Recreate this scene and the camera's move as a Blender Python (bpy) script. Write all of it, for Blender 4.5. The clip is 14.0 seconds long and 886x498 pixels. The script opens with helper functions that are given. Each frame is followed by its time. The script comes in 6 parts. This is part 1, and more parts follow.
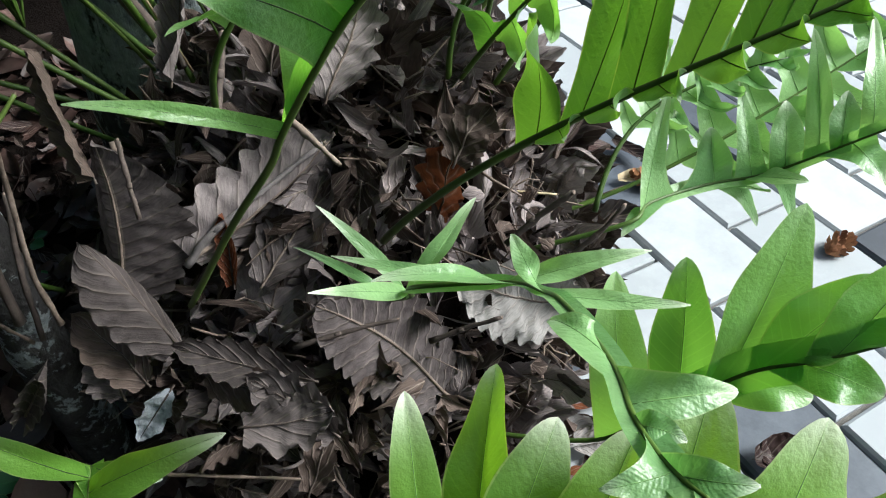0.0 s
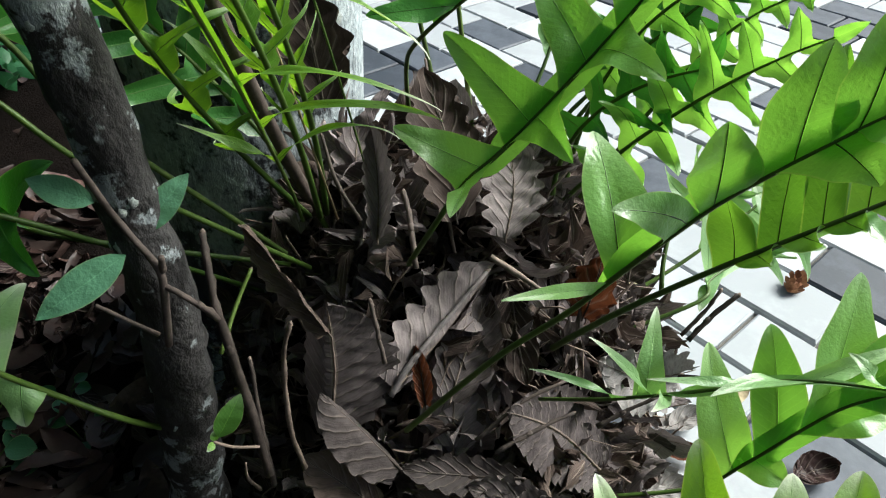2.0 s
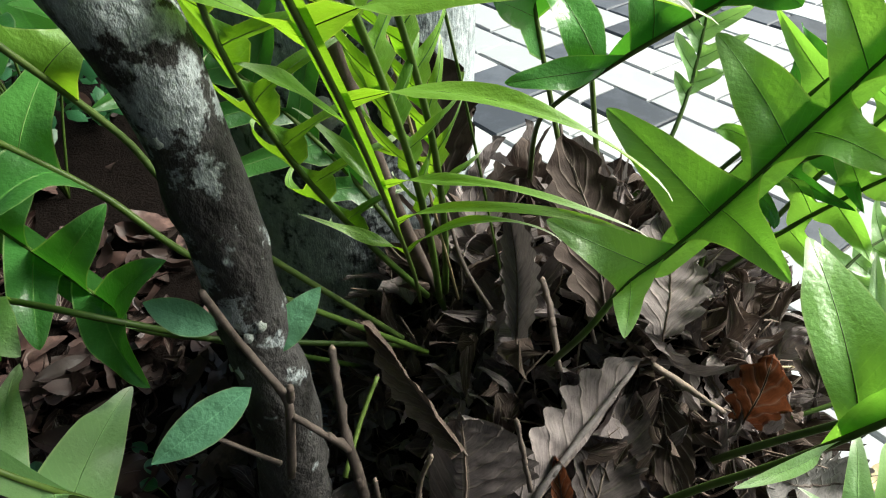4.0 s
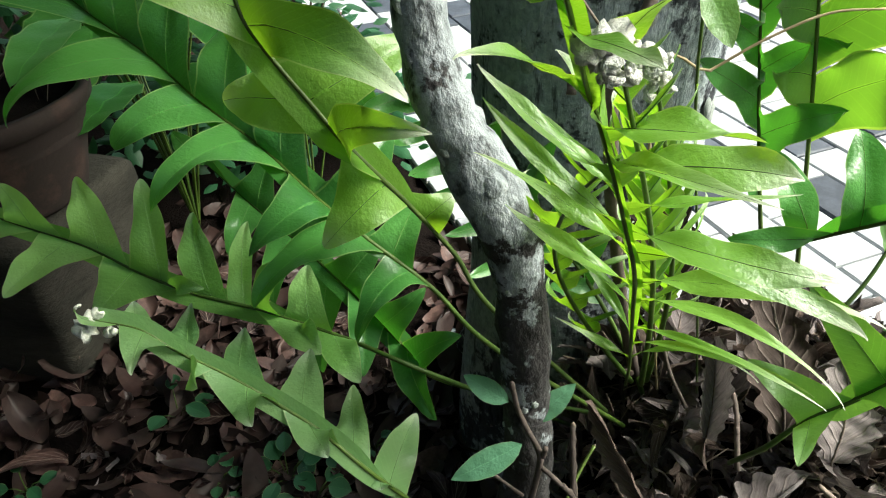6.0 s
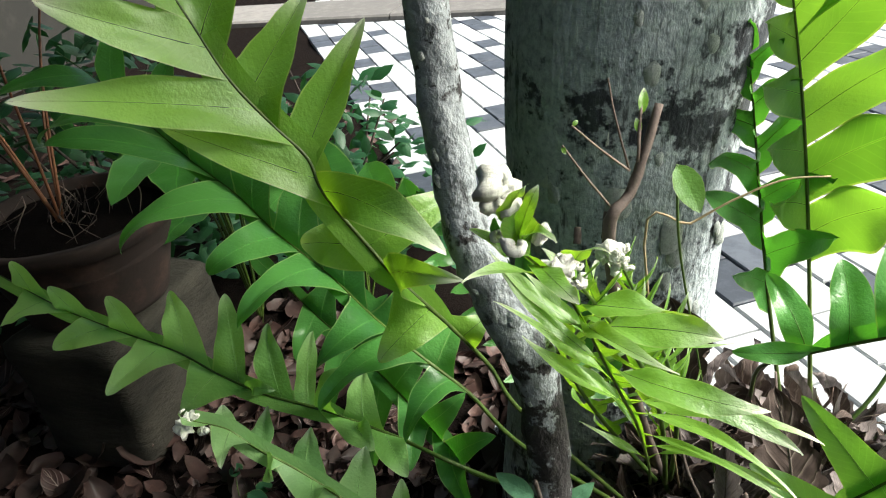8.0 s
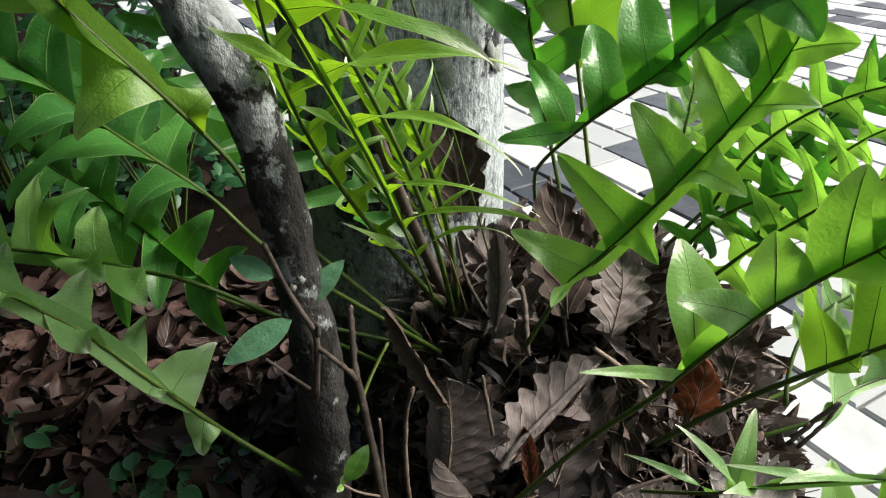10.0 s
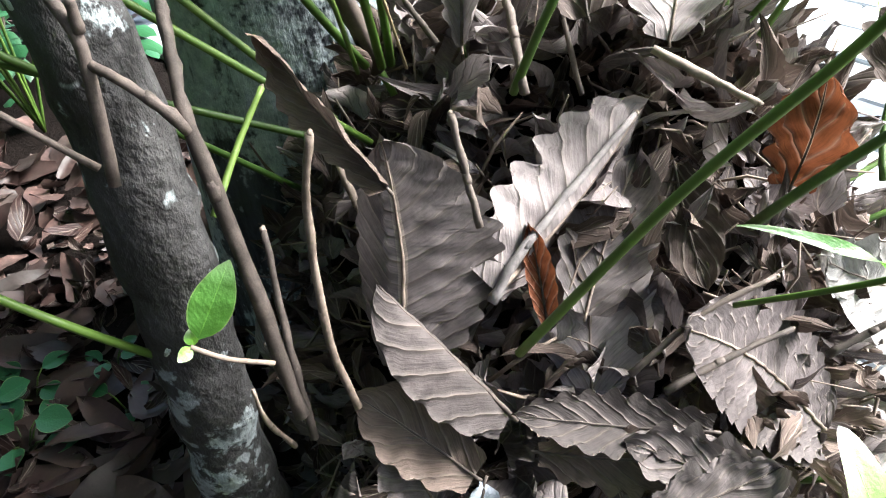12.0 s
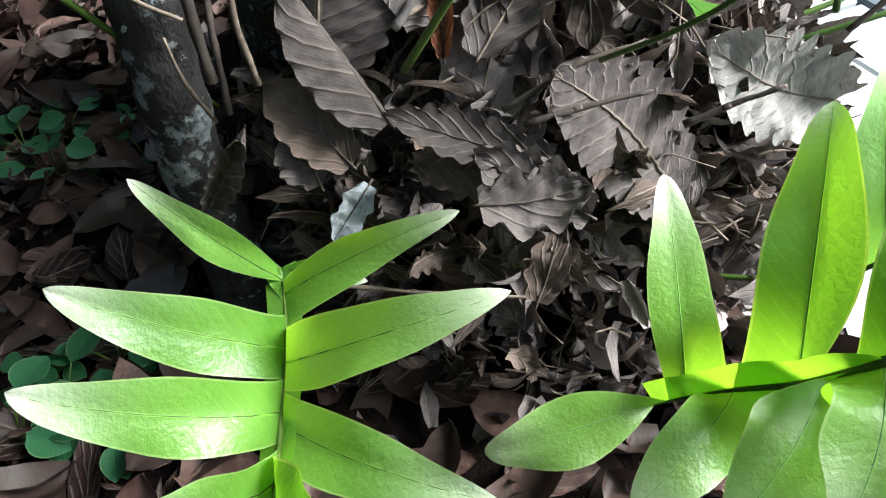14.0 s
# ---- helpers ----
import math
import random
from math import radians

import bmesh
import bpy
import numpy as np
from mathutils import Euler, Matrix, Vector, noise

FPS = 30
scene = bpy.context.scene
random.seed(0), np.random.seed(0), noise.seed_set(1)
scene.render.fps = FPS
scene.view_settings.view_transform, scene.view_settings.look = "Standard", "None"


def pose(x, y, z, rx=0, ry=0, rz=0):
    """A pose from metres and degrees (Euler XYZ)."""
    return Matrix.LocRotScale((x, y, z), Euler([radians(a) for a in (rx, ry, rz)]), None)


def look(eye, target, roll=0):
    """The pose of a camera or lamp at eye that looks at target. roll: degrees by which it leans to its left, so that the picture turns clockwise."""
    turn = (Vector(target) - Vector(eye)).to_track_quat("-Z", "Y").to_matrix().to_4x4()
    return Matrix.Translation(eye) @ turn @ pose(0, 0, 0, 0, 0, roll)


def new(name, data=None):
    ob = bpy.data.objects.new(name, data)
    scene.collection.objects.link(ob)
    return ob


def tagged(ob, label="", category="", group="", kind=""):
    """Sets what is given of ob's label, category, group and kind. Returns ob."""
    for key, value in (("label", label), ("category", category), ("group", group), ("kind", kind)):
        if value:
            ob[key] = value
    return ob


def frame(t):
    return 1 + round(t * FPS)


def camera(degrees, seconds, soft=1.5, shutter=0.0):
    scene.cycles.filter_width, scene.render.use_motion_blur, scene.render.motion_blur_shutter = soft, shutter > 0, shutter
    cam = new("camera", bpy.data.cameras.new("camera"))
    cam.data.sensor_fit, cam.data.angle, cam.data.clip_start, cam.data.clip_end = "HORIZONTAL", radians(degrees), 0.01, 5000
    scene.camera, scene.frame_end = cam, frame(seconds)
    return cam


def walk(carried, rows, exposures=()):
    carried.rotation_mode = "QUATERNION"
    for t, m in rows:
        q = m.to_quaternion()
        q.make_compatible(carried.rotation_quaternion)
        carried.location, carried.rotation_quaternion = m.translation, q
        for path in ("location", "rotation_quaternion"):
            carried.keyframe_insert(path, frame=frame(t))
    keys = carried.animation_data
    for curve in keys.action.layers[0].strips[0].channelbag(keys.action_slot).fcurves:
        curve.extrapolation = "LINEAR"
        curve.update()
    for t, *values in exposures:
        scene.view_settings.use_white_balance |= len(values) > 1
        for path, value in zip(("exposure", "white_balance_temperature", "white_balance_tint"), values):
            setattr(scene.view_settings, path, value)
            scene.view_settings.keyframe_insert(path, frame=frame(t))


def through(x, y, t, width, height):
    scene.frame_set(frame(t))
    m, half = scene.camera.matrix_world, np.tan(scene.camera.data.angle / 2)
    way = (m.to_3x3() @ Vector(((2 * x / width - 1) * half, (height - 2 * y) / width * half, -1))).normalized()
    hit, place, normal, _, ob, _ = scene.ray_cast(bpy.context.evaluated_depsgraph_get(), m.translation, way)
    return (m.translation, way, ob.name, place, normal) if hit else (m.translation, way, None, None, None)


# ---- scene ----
cam = camera(66.0, 14.0, soft=1.15)
PATH = [
    (0, (0.0291, 0.0156, 0.7188), (0.0076, 1.4359, -0.6891), 0.88),
    (0.5, (-0.0621, 0.0027, 0.7298), (0.1950, 1.4180, -0.6598), 0.37),
    (1, (-0.1729, -0.0214, 0.7778), (0.3653, 1.3323, -0.5926), 3.06),
    (1.5, (-0.2007, -0.0078, 0.7989), (0.2697, 1.4345, -0.5045), 3.86),
    (2, (-0.2028, -0.0007, 0.8086), (0.1313, 1.5083, -0.4607), 2.47),
    (2.2, (-0.2111, 0.0060, 0.8092), (0.0901, 1.5067, -0.4781), 3.07),
    (4.3, (-0.2512, 0.1027, 0.8143), (-0.1458, 1.6858, -0.4034), -2.71),
    (4.5, (-0.2595, 0.0906, 0.8326), (-0.2248, 1.6999, -0.3544), -2.42),
    (5, (-0.2925, 0.0528, 0.8947), (-0.4155, 1.6780, -0.2644), -2.21),
    (5.5, (-0.3024, 0.0287, 0.9296), (-0.5275, 1.6609, -0.2041), -1.48),
    (6, (-0.3055, 0.0079, 0.9710), (-0.6270, 1.5809, -0.2216), -2.83),
    (6.5, (-0.3072, -0.0140, 1.0161), (-0.6957, 1.5811, -0.1262), -2.65),
    (7, (-0.3112, -0.0314, 1.0493), (-0.7600, 1.6290, 0.0286), -3.50),
    (7.2, (-0.3098, -0.0368, 1.0575), (-0.7946, 1.6276, 0.0600), -4.16),
    (9.3, (-0.2035, -0.0730, 0.9995), (-0.5990, 1.6376, 0.0417), -8.54),
    (9.5, (-0.1986, -0.0714, 0.9493), (-0.4975, 1.6545, -0.0161), -6.61),
    (10, (-0.1795, -0.0817, 0.8431), (-0.2731, 1.6497, -0.1536), -3.13),
    (10.5, (-0.1766, -0.0646, 0.8271), (-0.2747, 1.6273, -0.2348), -3.99),
    (11, (-0.1894, -0.0125, 0.7546), (-0.1975, 1.6982, -0.2814), -4.37),
    (11.5, (-0.2018, 0.0633, 0.6618), (-0.1276, 1.7322, -0.4377), -3.97),
    (12, (-0.1946, 0.0956, 0.6041), (-0.1379, 1.6597, -0.6410), -6.21),
    (12.5, (-0.1808, 0.0872, 0.5663), (-0.0915, 1.5626, -0.7810), -6.95),
    (13, (-0.1586, 0.0473, 0.5508), (-0.1421, 1.4771, -0.8476), -6.85),
    (13.5, (-0.1564, 0.0191, 0.5602), (-0.1366, 1.3722, -0.9125), -1.83),
    (14, (-0.0969, -0.0154, 0.5779), (-0.2477, 1.3027, -0.9187), -2.80),
]
walk(cam, [(t, look(eye, target, roll)) for t, eye, target, roll in PATH], exposures=[(0.0, 0.9, 5800, 3), (2.0, 0.92, 6000, 2), (4.5, 1.25, 6400, 0), (5.5, 1.33, 6400, 0), (7.0, 1.6, 6350, 2), (9.5, 1.05, 6600, 6), (10.5, 0.9, 6500, 6), (11.0, 1.45, 6150, 6), (11.5, 2.3, 5900, 7), (12.5, 2.95, 5900, 4), (13.0, 2.55, 6000, 2), (13.5, 2.08, 5950, 3), (14.0, 1.8, 5800, 1)])

# ---- world, sun and exposure ----
world = bpy.data.worlds.new("overcast_sky")
scene.world = world
world.use_nodes = True
wn = world.node_tree.nodes
sky = wn.new("ShaderNodeTexSky")
sky.sky_type, sky.sun_disc = "NISHITA", False
sky.sun_elevation, sky.sun_rotation = radians(42), radians(79)
sky.air_density, sky.dust_density, sky.ozone_density = 1.0, 7.0, 1.0
world.node_tree.links.new(sky.outputs[0], wn["Background"].inputs[0])
wn["Background"].inputs[1].default_value = 0.088

sun = new("sun", bpy.data.lights.new("sun", "SUN"))
sun.data.energy, sun.data.angle, sun.data.color = 4.1, radians(28), (1.0, 0.96, 0.9)
sun.matrix_world = look((1.6, 0.3, 1.45), (0, 0, 0))


# ---- materials ----
class Nodes:
    """A node material under construction."""

    def __init__(self, name):
        self.mat = bpy.data.materials.new(name)
        self.mat.use_nodes = True
        self.tree = self.mat.node_tree
        self.bsdf = self.tree.nodes["Principled BSDF"]
        self.out = self.tree.nodes["Material Output"]

    def add(self, kind, **values):
        node = self.tree.nodes.new("ShaderNode" + kind)
        for key, value in values.items():
            node.inputs[key].default_value = value
        return node

    def link(self, a, b):
        self.tree.links.new(a, b)

    def coords(self, kind="Object"):
        return self.add("TexCoord").outputs[kind]

    def noise(self, scale, detail=4.0, rough=0.6, vec=None, stretch=None):
        vec = vec or self.coords()
        if stretch:
            m = self.add("Mapping", Scale=stretch)
            self.link(vec, m.inputs["Vector"])
            vec = m.outputs[0]
        n = self.add("TexNoise", Scale=scale, Detail=detail, Roughness=rough)
        self.link(vec, n.inputs["Vector"])
        return n.outputs["Fac"]

    def ramp(self, fac, stops):
        r = self.add("ValToRGB")
        e = r.color_ramp.elements
        while len(e) < len(stops):
            e.new(0.5)
        for el, (p, c) in zip(e, stops):
            el.position, el.color = p, (*c, 1) if len(c) == 3 else c
        self.link(fac, r.inputs[0])
        return r.outputs[0]

    def mix(self, fac, a, b, blend="MIX"):
        m = self.tree.nodes.new("ShaderNodeMix")
        m.data_type, m.blend_type = "RGBA", blend
        for sock, v in ((m.inputs[0], fac), (m.inputs[6], a), (m.inputs[7], b)):
            if isinstance(v, (int, float)):
                sock.default_value = v
            elif isinstance(v, tuple):
                sock.default_value = (*v, 1)
            else:
                self.link(v, sock)
        return m.outputs[2]

    def math(self, op, a, b=0.0, c=0.0):
        m = self.tree.nodes.new("ShaderNodeMath")
        m.operation = op
        for sock, v in zip(m.inputs, (a, b, c)):
            if isinstance(v, (int, float)):
                sock.default_value = v
            else:
                self.link(v, sock)
        return m.outputs[0]

    def bump(self, height, strength=0.4, dist=0.002):
        b = self.add("Bump", Strength=strength, Distance=dist)
        self.link(height, b.inputs["Height"])
        self.link(b.outputs[0], self.bsdf.inputs["Normal"])
        return b.outputs[0]

    def random(self):
        return self.add("ObjectInfo").outputs["Random"]


def leaf_material(name, dark, light, through, rough, fuzz=0.0, share=0.45, vein=0.08):
    """A living fern blade: glossy cuticle, side veins in relief, light shining through."""
    n = Nodes(name)
    uv = n.coords("UV")
    sep = n.add("SeparateXYZ")
    n.link(uv, sep.inputs[0])
    u, v = sep.outputs[0], sep.outputs[1]
    across = n.math("ABSOLUTE", n.math("SUBTRACT", u, 0.5))
    # side veins slant towards the tip
    phase = n.math("SUBTRACT", n.math("MULTIPLY", v, 13.0), n.math("MULTIPLY", across, 5.0))
    veins = n.math("SINE", n.math("MULTIPLY", phase, 6.2832))
    mid = n.math("LESS_THAN", across, 0.018)
    mottled = n.noise(330, 3)
    broad = n.noise(11, 2)
    rnd = n.random()
    fac = n.math("ADD", n.math("MULTIPLY", broad, 0.7), n.math("MULTIPLY", rnd, 0.5))
    col = n.ramp(fac, [(0.3, dark), (0.8, light)])
    col = n.mix(n.math("MULTIPLY", n.math("GREATER_THAN", veins, 0.93), vein), col, tuple(min(1, c * 1.5) for c in light))
    col = n.mix(n.math("MULTIPLY", mid, 0.3), col, tuple(min(1, c * 1.6) for c in light))
    rim = n.math("MULTIPLY", n.math("GREATER_THAN", across, 0.472), 0.4)
    col = n.mix(rim, col, (0.36, 0.46, 0.2))
    inner = col
    if fuzz:
        tip = n.math("MULTIPLY", n.math("POWER", v, 6.0), fuzz)
        col = n.mix(tip, col, (0.82, 0.84, 0.72))
    spots = n.math("GREATER_THAN", n.noise(300, 2), 0.74)
    col = n.mix(n.math("MULTIPLY", spots, 0.12), col, (0.25, 0.3, 0.12))
    n.link(col, n.bsdf.inputs["Base Color"])
    n.bsdf.inputs["Roughness"].default_value = rough
    n.bsdf.inputs["Specular IOR Level"].default_value = 0.7
    h = n.math("ADD", n.math("MULTIPLY", veins, 0.02), n.math("MULTIPLY", mottled, 0.7))
    h = n.math("ADD", h, n.math("MULTIPLY", n.noise(70, 2), 0.7))
    nor = n.bump(h, 0.6, 0.0013)
    tr = n.add("BsdfTranslucent")
    n.link(n.mix(1.0, inner, through, "MULTIPLY"), tr.inputs[0])
    n.link(nor, tr.inputs["Normal"])
    sh = n.add("MixShader", Fac=share)
    n.link(n.bsdf.outputs[0], sh.inputs[1])
    n.link(tr.outputs[0], sh.inputs[2])
    n.link(sh.outputs[0], n.out.inputs[0])
    return n.mat


def dry_material(name, stops, share=0.12, rough=0.75):
    """A dead leaf: dull, blotched, paler along the veins."""
    n = Nodes(name)
    uv = n.coords("UV")
    sep = n.add("SeparateXYZ")
    n.link(uv, sep.inputs[0])
    across = n.math("ABSOLUTE", n.math("SUBTRACT", sep.outputs[0], 0.5))
    wavy = n.math("MULTIPLY", n.noise(30, 2), 0.25)
    phase = n.math("ADD", n.math("SUBTRACT", n.math("MULTIPLY", sep.outputs[1], 7.5), n.math("MULTIPLY", across, 4.0)), wavy)
    saw = n.math("ABSOLUTE", n.math("SUBTRACT", n.math("FRACT", phase), 0.5))
    ribs = n.math("POWER", n.math("MULTIPLY", saw, 2.0), 6.0)
    fac = n.math("ADD", n.math("MULTIPLY", n.noise(24, 5, 0.7), 0.75), n.math("MULTIPLY", n.math("FRACT", n.math("ADD", n.random(), n.add("NewGeometry").outputs["Random Per Island"])), 0.45))
    col = n.ramp(fac, stops)
    mid = n.math("LESS_THAN", across, 0.02)
    col = n.mix(n.math("MULTIPLY", mid, 0.45), col, (0.42, 0.35, 0.29))
    col = n.mix(n.math("MULTIPLY", ribs, 0.28), col, (0.34, 0.28, 0.24))
    # fine fibres lie along the side veins
    lay = n.add("CombineXYZ")
    n.link(n.math("MULTIPLY", phase, 9.0), lay.inputs[0])
    n.link(n.math("MULTIPLY", across, 6.0), lay.inputs[1])
    fibre = n.noise(1.0, 3, 0.6, vec=lay.outputs[0])
    col = n.mix(0.55, col, n.ramp(fibre, [(0.3, (0.25, 0.24, 0.23)), (0.5, (0.8, 0.8, 0.8)), (0.75, (1.15, 1.12, 1.1))]), "MULTIPLY")
    blot = n.ramp(n.noise(70, 4, 0.7), [(0.62, (0, 0, 0)), (0.75, (1, 1, 1))])
    col = n.mix(n.math("MULTIPLY", blot, 0.3), col, (0.05, 0.035, 0.03))
    n.link(col, n.bsdf.inputs["Base Color"])
    n.bsdf.inputs["Roughness"].default_value = rough
    n.bsdf.inputs["Specular IOR Level"].default_value = 0.2
    h = n.math("ADD", n.math("MULTIPLY", n.noise(150, 4), 0.7), n.math("MULTIPLY", fibre, 0.7))
    h = n.math("ADD", h, n.math("MULTIPLY", ribs, 2.0))
    nor = n.bump(h, 0.5, 0.0012)
    tr = n.add("BsdfTranslucent")
    n.link(col, tr.inputs[0])
    n.link(nor, tr.inputs["Normal"])
    sh = n.add("MixShader", Fac=share)
    n.link(n.bsdf.outputs[0], sh.inputs[1])
    n.link(tr.outputs[0], sh.inputs[2])
    n.link(sh.outputs[0], n.out.inputs[0])
    return n.mat


def plain_material(name, a, b, scale=30.0, rough=0.7, bump=0.4, dist=0.002, stretch=None, vary=0.3, spec=0.3):
    """Two colours in uneven patches, with fine relief."""
    n = Nodes(name)
    f = n.math("ADD", n.noise(scale, 6, 0.7, stretch=stretch), n.math("MULTIPLY", n.math("SUBTRACT", n.random(), 0.5), vary))
    n.link(n.ramp(f, [(0.35, a), (0.7, b)]), n.bsdf.inputs["Base Color"])
    n.bsdf.inputs["Roughness"].default_value = rough
    n.bsdf.inputs["Specular IOR Level"].default_value = spec
    n.bump(n.noise(scale * 5, 5, 0.7, stretch=stretch), bump, dist)
    return n.mat


def bark_material(name, dark, mid, lichen, pale, cover, stretch, moss=0.0, patch=13.0, above=None):
    """Bark with fissures along the stem and blotches of pale lichen."""
    n = Nodes(name)
    grain = n.noise(38, 6, 0.7, stretch=stretch)
    col = n.ramp(grain, [(0.35, dark), (0.65, mid)])
    warp = n.noise(patch, 6, 0.72)
    amount = n.math("ADD", n.math("MULTIPLY", warp, 0.8), n.math("MULTIPLY", n.noise(70, 4, 0.7), 0.2))
    if above:
        # lichen covers most of the stem from this height up
        high = n.add("SeparateXYZ")
        n.link(n.coords(), high.inputs[0])
        reach = n.math("ADD", high.outputs[2], n.math("MULTIPLY", n.noise(9, 3), 0.2))
        amount = n.math("ADD", amount, n.math("MULTIPLY", n.ramp(reach, [(0.0, (0, 0, 0)), (above, (0, 0, 0)), (above + 0.12, (1, 1, 1))]), 0.13))
    crust = n.ramp(amount, [(cover, (0, 0, 0)), (cover + 0.035, (1, 1, 1))])
    col = n.mix(crust, col, n.ramp(n.noise(90, 4, 0.7), [(0.3, lichen), (0.6, pale)]))
    small = n.ramp(n.noise(44, 3, 0.5), [(0.66, (0, 0, 0)), (0.7, (1, 1, 1))])
    col = n.mix(n.math("MULTIPLY", small, 0.7), col, pale)
    cracks = n.ramp(n.noise(60, 5, 0.65, stretch=stretch), [(0.35, (1, 1, 1)), (0.43, (0, 0, 0))])
    col = n.mix(n.math("MULTIPLY", cracks, 0.75), col, tuple(c * 0.35 for c in dark))
    if moss:
        m = n.ramp(n.noise(7, 4, 0.7), [(0.58, (0, 0, 0)), (0.72, (1, 1, 1))])
        col = n.mix(n.math("MULTIPLY", m, moss), col, (0.06, 0.075, 0.03))
    n.link(col, n.bsdf.inputs["Base Color"])
    n.bsdf.inputs["Roughness"].default_value = 0.85
    n.bsdf.inputs["Specular IOR Level"].default_value = 0.25
    h = n.math("ADD", n.math("MULTIPLY", grain, 1.0), n.math("MULTIPLY", n.noise(180, 4), 0.35))
    h = n.math("ADD", h, n.math("MULTIPLY", n.noise(26, 3), 1.6))
    n.bump(h, 1.0, 0.006)
    return n.mat


FERN = leaf_material("fern_blade", (0.04, 0.155, 0.03), (0.1, 0.3, 0.065), (1.35, 1.6, 0.45), 0.3, share=0.32)
FERN_PALE = leaf_material("fern_blade_downy", (0.12, 0.27, 0.085), (0.25, 0.43, 0.17), (1.3, 1.4, 0.7), 0.38, 0.8, share=0.38)
FERN_NEW = leaf_material("fern_blade_new", (0.09, 0.225, 0.02), (0.195, 0.385, 0.055), (2.0, 1.8, 0.5), 0.38, 0.95, share=0.45)
FERN_LIME = leaf_material("fern_blade_lime", (0.07, 0.19, 0.03), (0.16, 0.34, 0.07), (1.8, 1.7, 0.5), 0.36, 0.2, share=0.38)
FERN_BRIGHT = leaf_material("fern_blade_bright", (0.12, 0.285, 0.058), (0.27, 0.5, 0.15), (1.4, 1.5, 0.5), 0.3, 0.3, share=0.45)
SHRUB = leaf_material("shrub_leaf", (0.018, 0.085, 0.03), (0.04, 0.15, 0.06), (1.2, 1.4, 0.6), 0.45, share=0.3, vein=0.05)
SPRIG = leaf_material("sprig_leaf", (0.065, 0.19, 0.1), (0.15, 0.34, 0.2), (1.2, 1.4, 0.7), 0.33, share=0.3, vein=0.1)
STALK = plain_material("fern_stalk", (0.034, 0.068, 0.011), (0.08, 0.135, 0.022), 25, 0.45, 0.2, 0.0006)
STALK_DARK = plain_material("fern_stalk_dark", (0.045, 0.075, 0.017), (0.1, 0.15, 0.03), 25, 0.45, 0.2, 0.0006)
VEIN = plain_material("leaf_vein", (0.1, 0.22, 0.05), (0.18, 0.32, 0.09), 25, 0.45, 0.2, 0.0006)
FUZZ = plain_material("white_fuzz", (0.74, 0.75, 0.66), (0.88, 0.88, 0.8), 160, 0.95, 0.9, 0.002)
DRY_GREY = dry_material("nest_leaf_grey", [(0.3, (0.055, 0.044, 0.044)), (0.6, (0.2, 0.168, 0.167)), (0.95, (0.44, 0.375, 0.37))])
# Grey nest leaf at under half brightness, for leaves shaded by the fronds.
DRY_GREY_SHADED = dry_material("nest_leaf_grey_shaded", [(0.3, (0.028, 0.022, 0.021)), (0.6, (0.088, 0.072, 0.07)), (0.95, (0.2, 0.168, 0.164))])
DRY_BROWN = dry_material("nest_leaf_brown", [(0.3, (0.033, 0.022, 0.019)), (0.6, (0.09, 0.064, 0.054)), (0.95, (0.19, 0.14, 0.118))])
DRY_RUST = dry_material("leaf_rust", [(0.3, (0.07, 0.02, 0.009)), (0.6, (0.17, 0.055, 0.023)), (0.9, (0.25, 0.1, 0.04))], 0.25)
DRY_PALE = dry_material("leaf_pale", [(0.3, (0.2, 0.18, 0.17)), (0.6, (0.33, 0.31, 0.3)), (0.9, (0.42, 0.4, 0.39))])
# Brown litter, its colour lowered for the deep shade under the fern.
LITTER_SHADED = dry_material("leaf_litter", [(0.3, (0.01, 0.006, 0.0055)), (0.55, (0.03, 0.016, 0.0145)), (0.78, (0.055, 0.029, 0.025)), (0.95, (0.18, 0.11, 0.093))], 0.06, 0.45)
TWIG = plain_material("twig_bark", (0.035, 0.026, 0.022), (0.12, 0.092, 0.08), 60, 0.75, 0.5, 0.001)
TWIG_PALE = plain_material("twig_pale", (0.08, 0.058, 0.045), (0.26, 0.2, 0.165), 60, 0.75, 0.5, 0.001)
THIN_BARK = bark_material("thin_bark", (0.02, 0.018, 0.018), (0.055, 0.052, 0.052), (0.16, 0.178, 0.186), (0.31, 0.338, 0.35), 0.535, (1, 1, 0.55), 0.2, 20.0, 0.76)
THICK_BARK = bark_material("thick_bark", (0.014, 0.016, 0.021), (0.075, 0.082, 0.095), (0.2, 0.235, 0.25), (0.4, 0.445, 0.465), 0.45, (1, 1, 0.2), 0.3, 5.0)
# Soil and humus near black: the deep shade between leaves is in their colour.
SOIL_SHADED = plain_material("soil", (0.004, 0.003, 0.0026), (0.011, 0.008, 0.007), 28, 0.95, 0.9, 0.012, spec=0.03)
HUMUS_SHADED = plain_material("humus", (0.004, 0.003, 0.0026), (0.011, 0.008, 0.007), 40, 0.95, 0.9, 0.01, spec=0.03)
PAVER_WHITE = plain_material("paver_white", (0.31, 0.33, 0.35), (0.42, 0.44, 0.46), 9, 0.7, 0.25, 0.001, vary=0.5)
PAVER_DARK = plain_material("paver_dark", (0.035, 0.042, 0.055), (0.085, 0.097, 0.12), 14, 0.6, 0.25, 0.001, vary=0.4)
JOINT = plain_material("joint_sand", (0.06, 0.055, 0.05), (0.16, 0.15, 0.14), 60, 0.95, 0.5, 0.003)
KERB = plain_material("kerb_concrete", (0.12, 0.115, 0.11), (0.2, 0.19, 0.18), 12, 0.85, 0.4, 0.002)
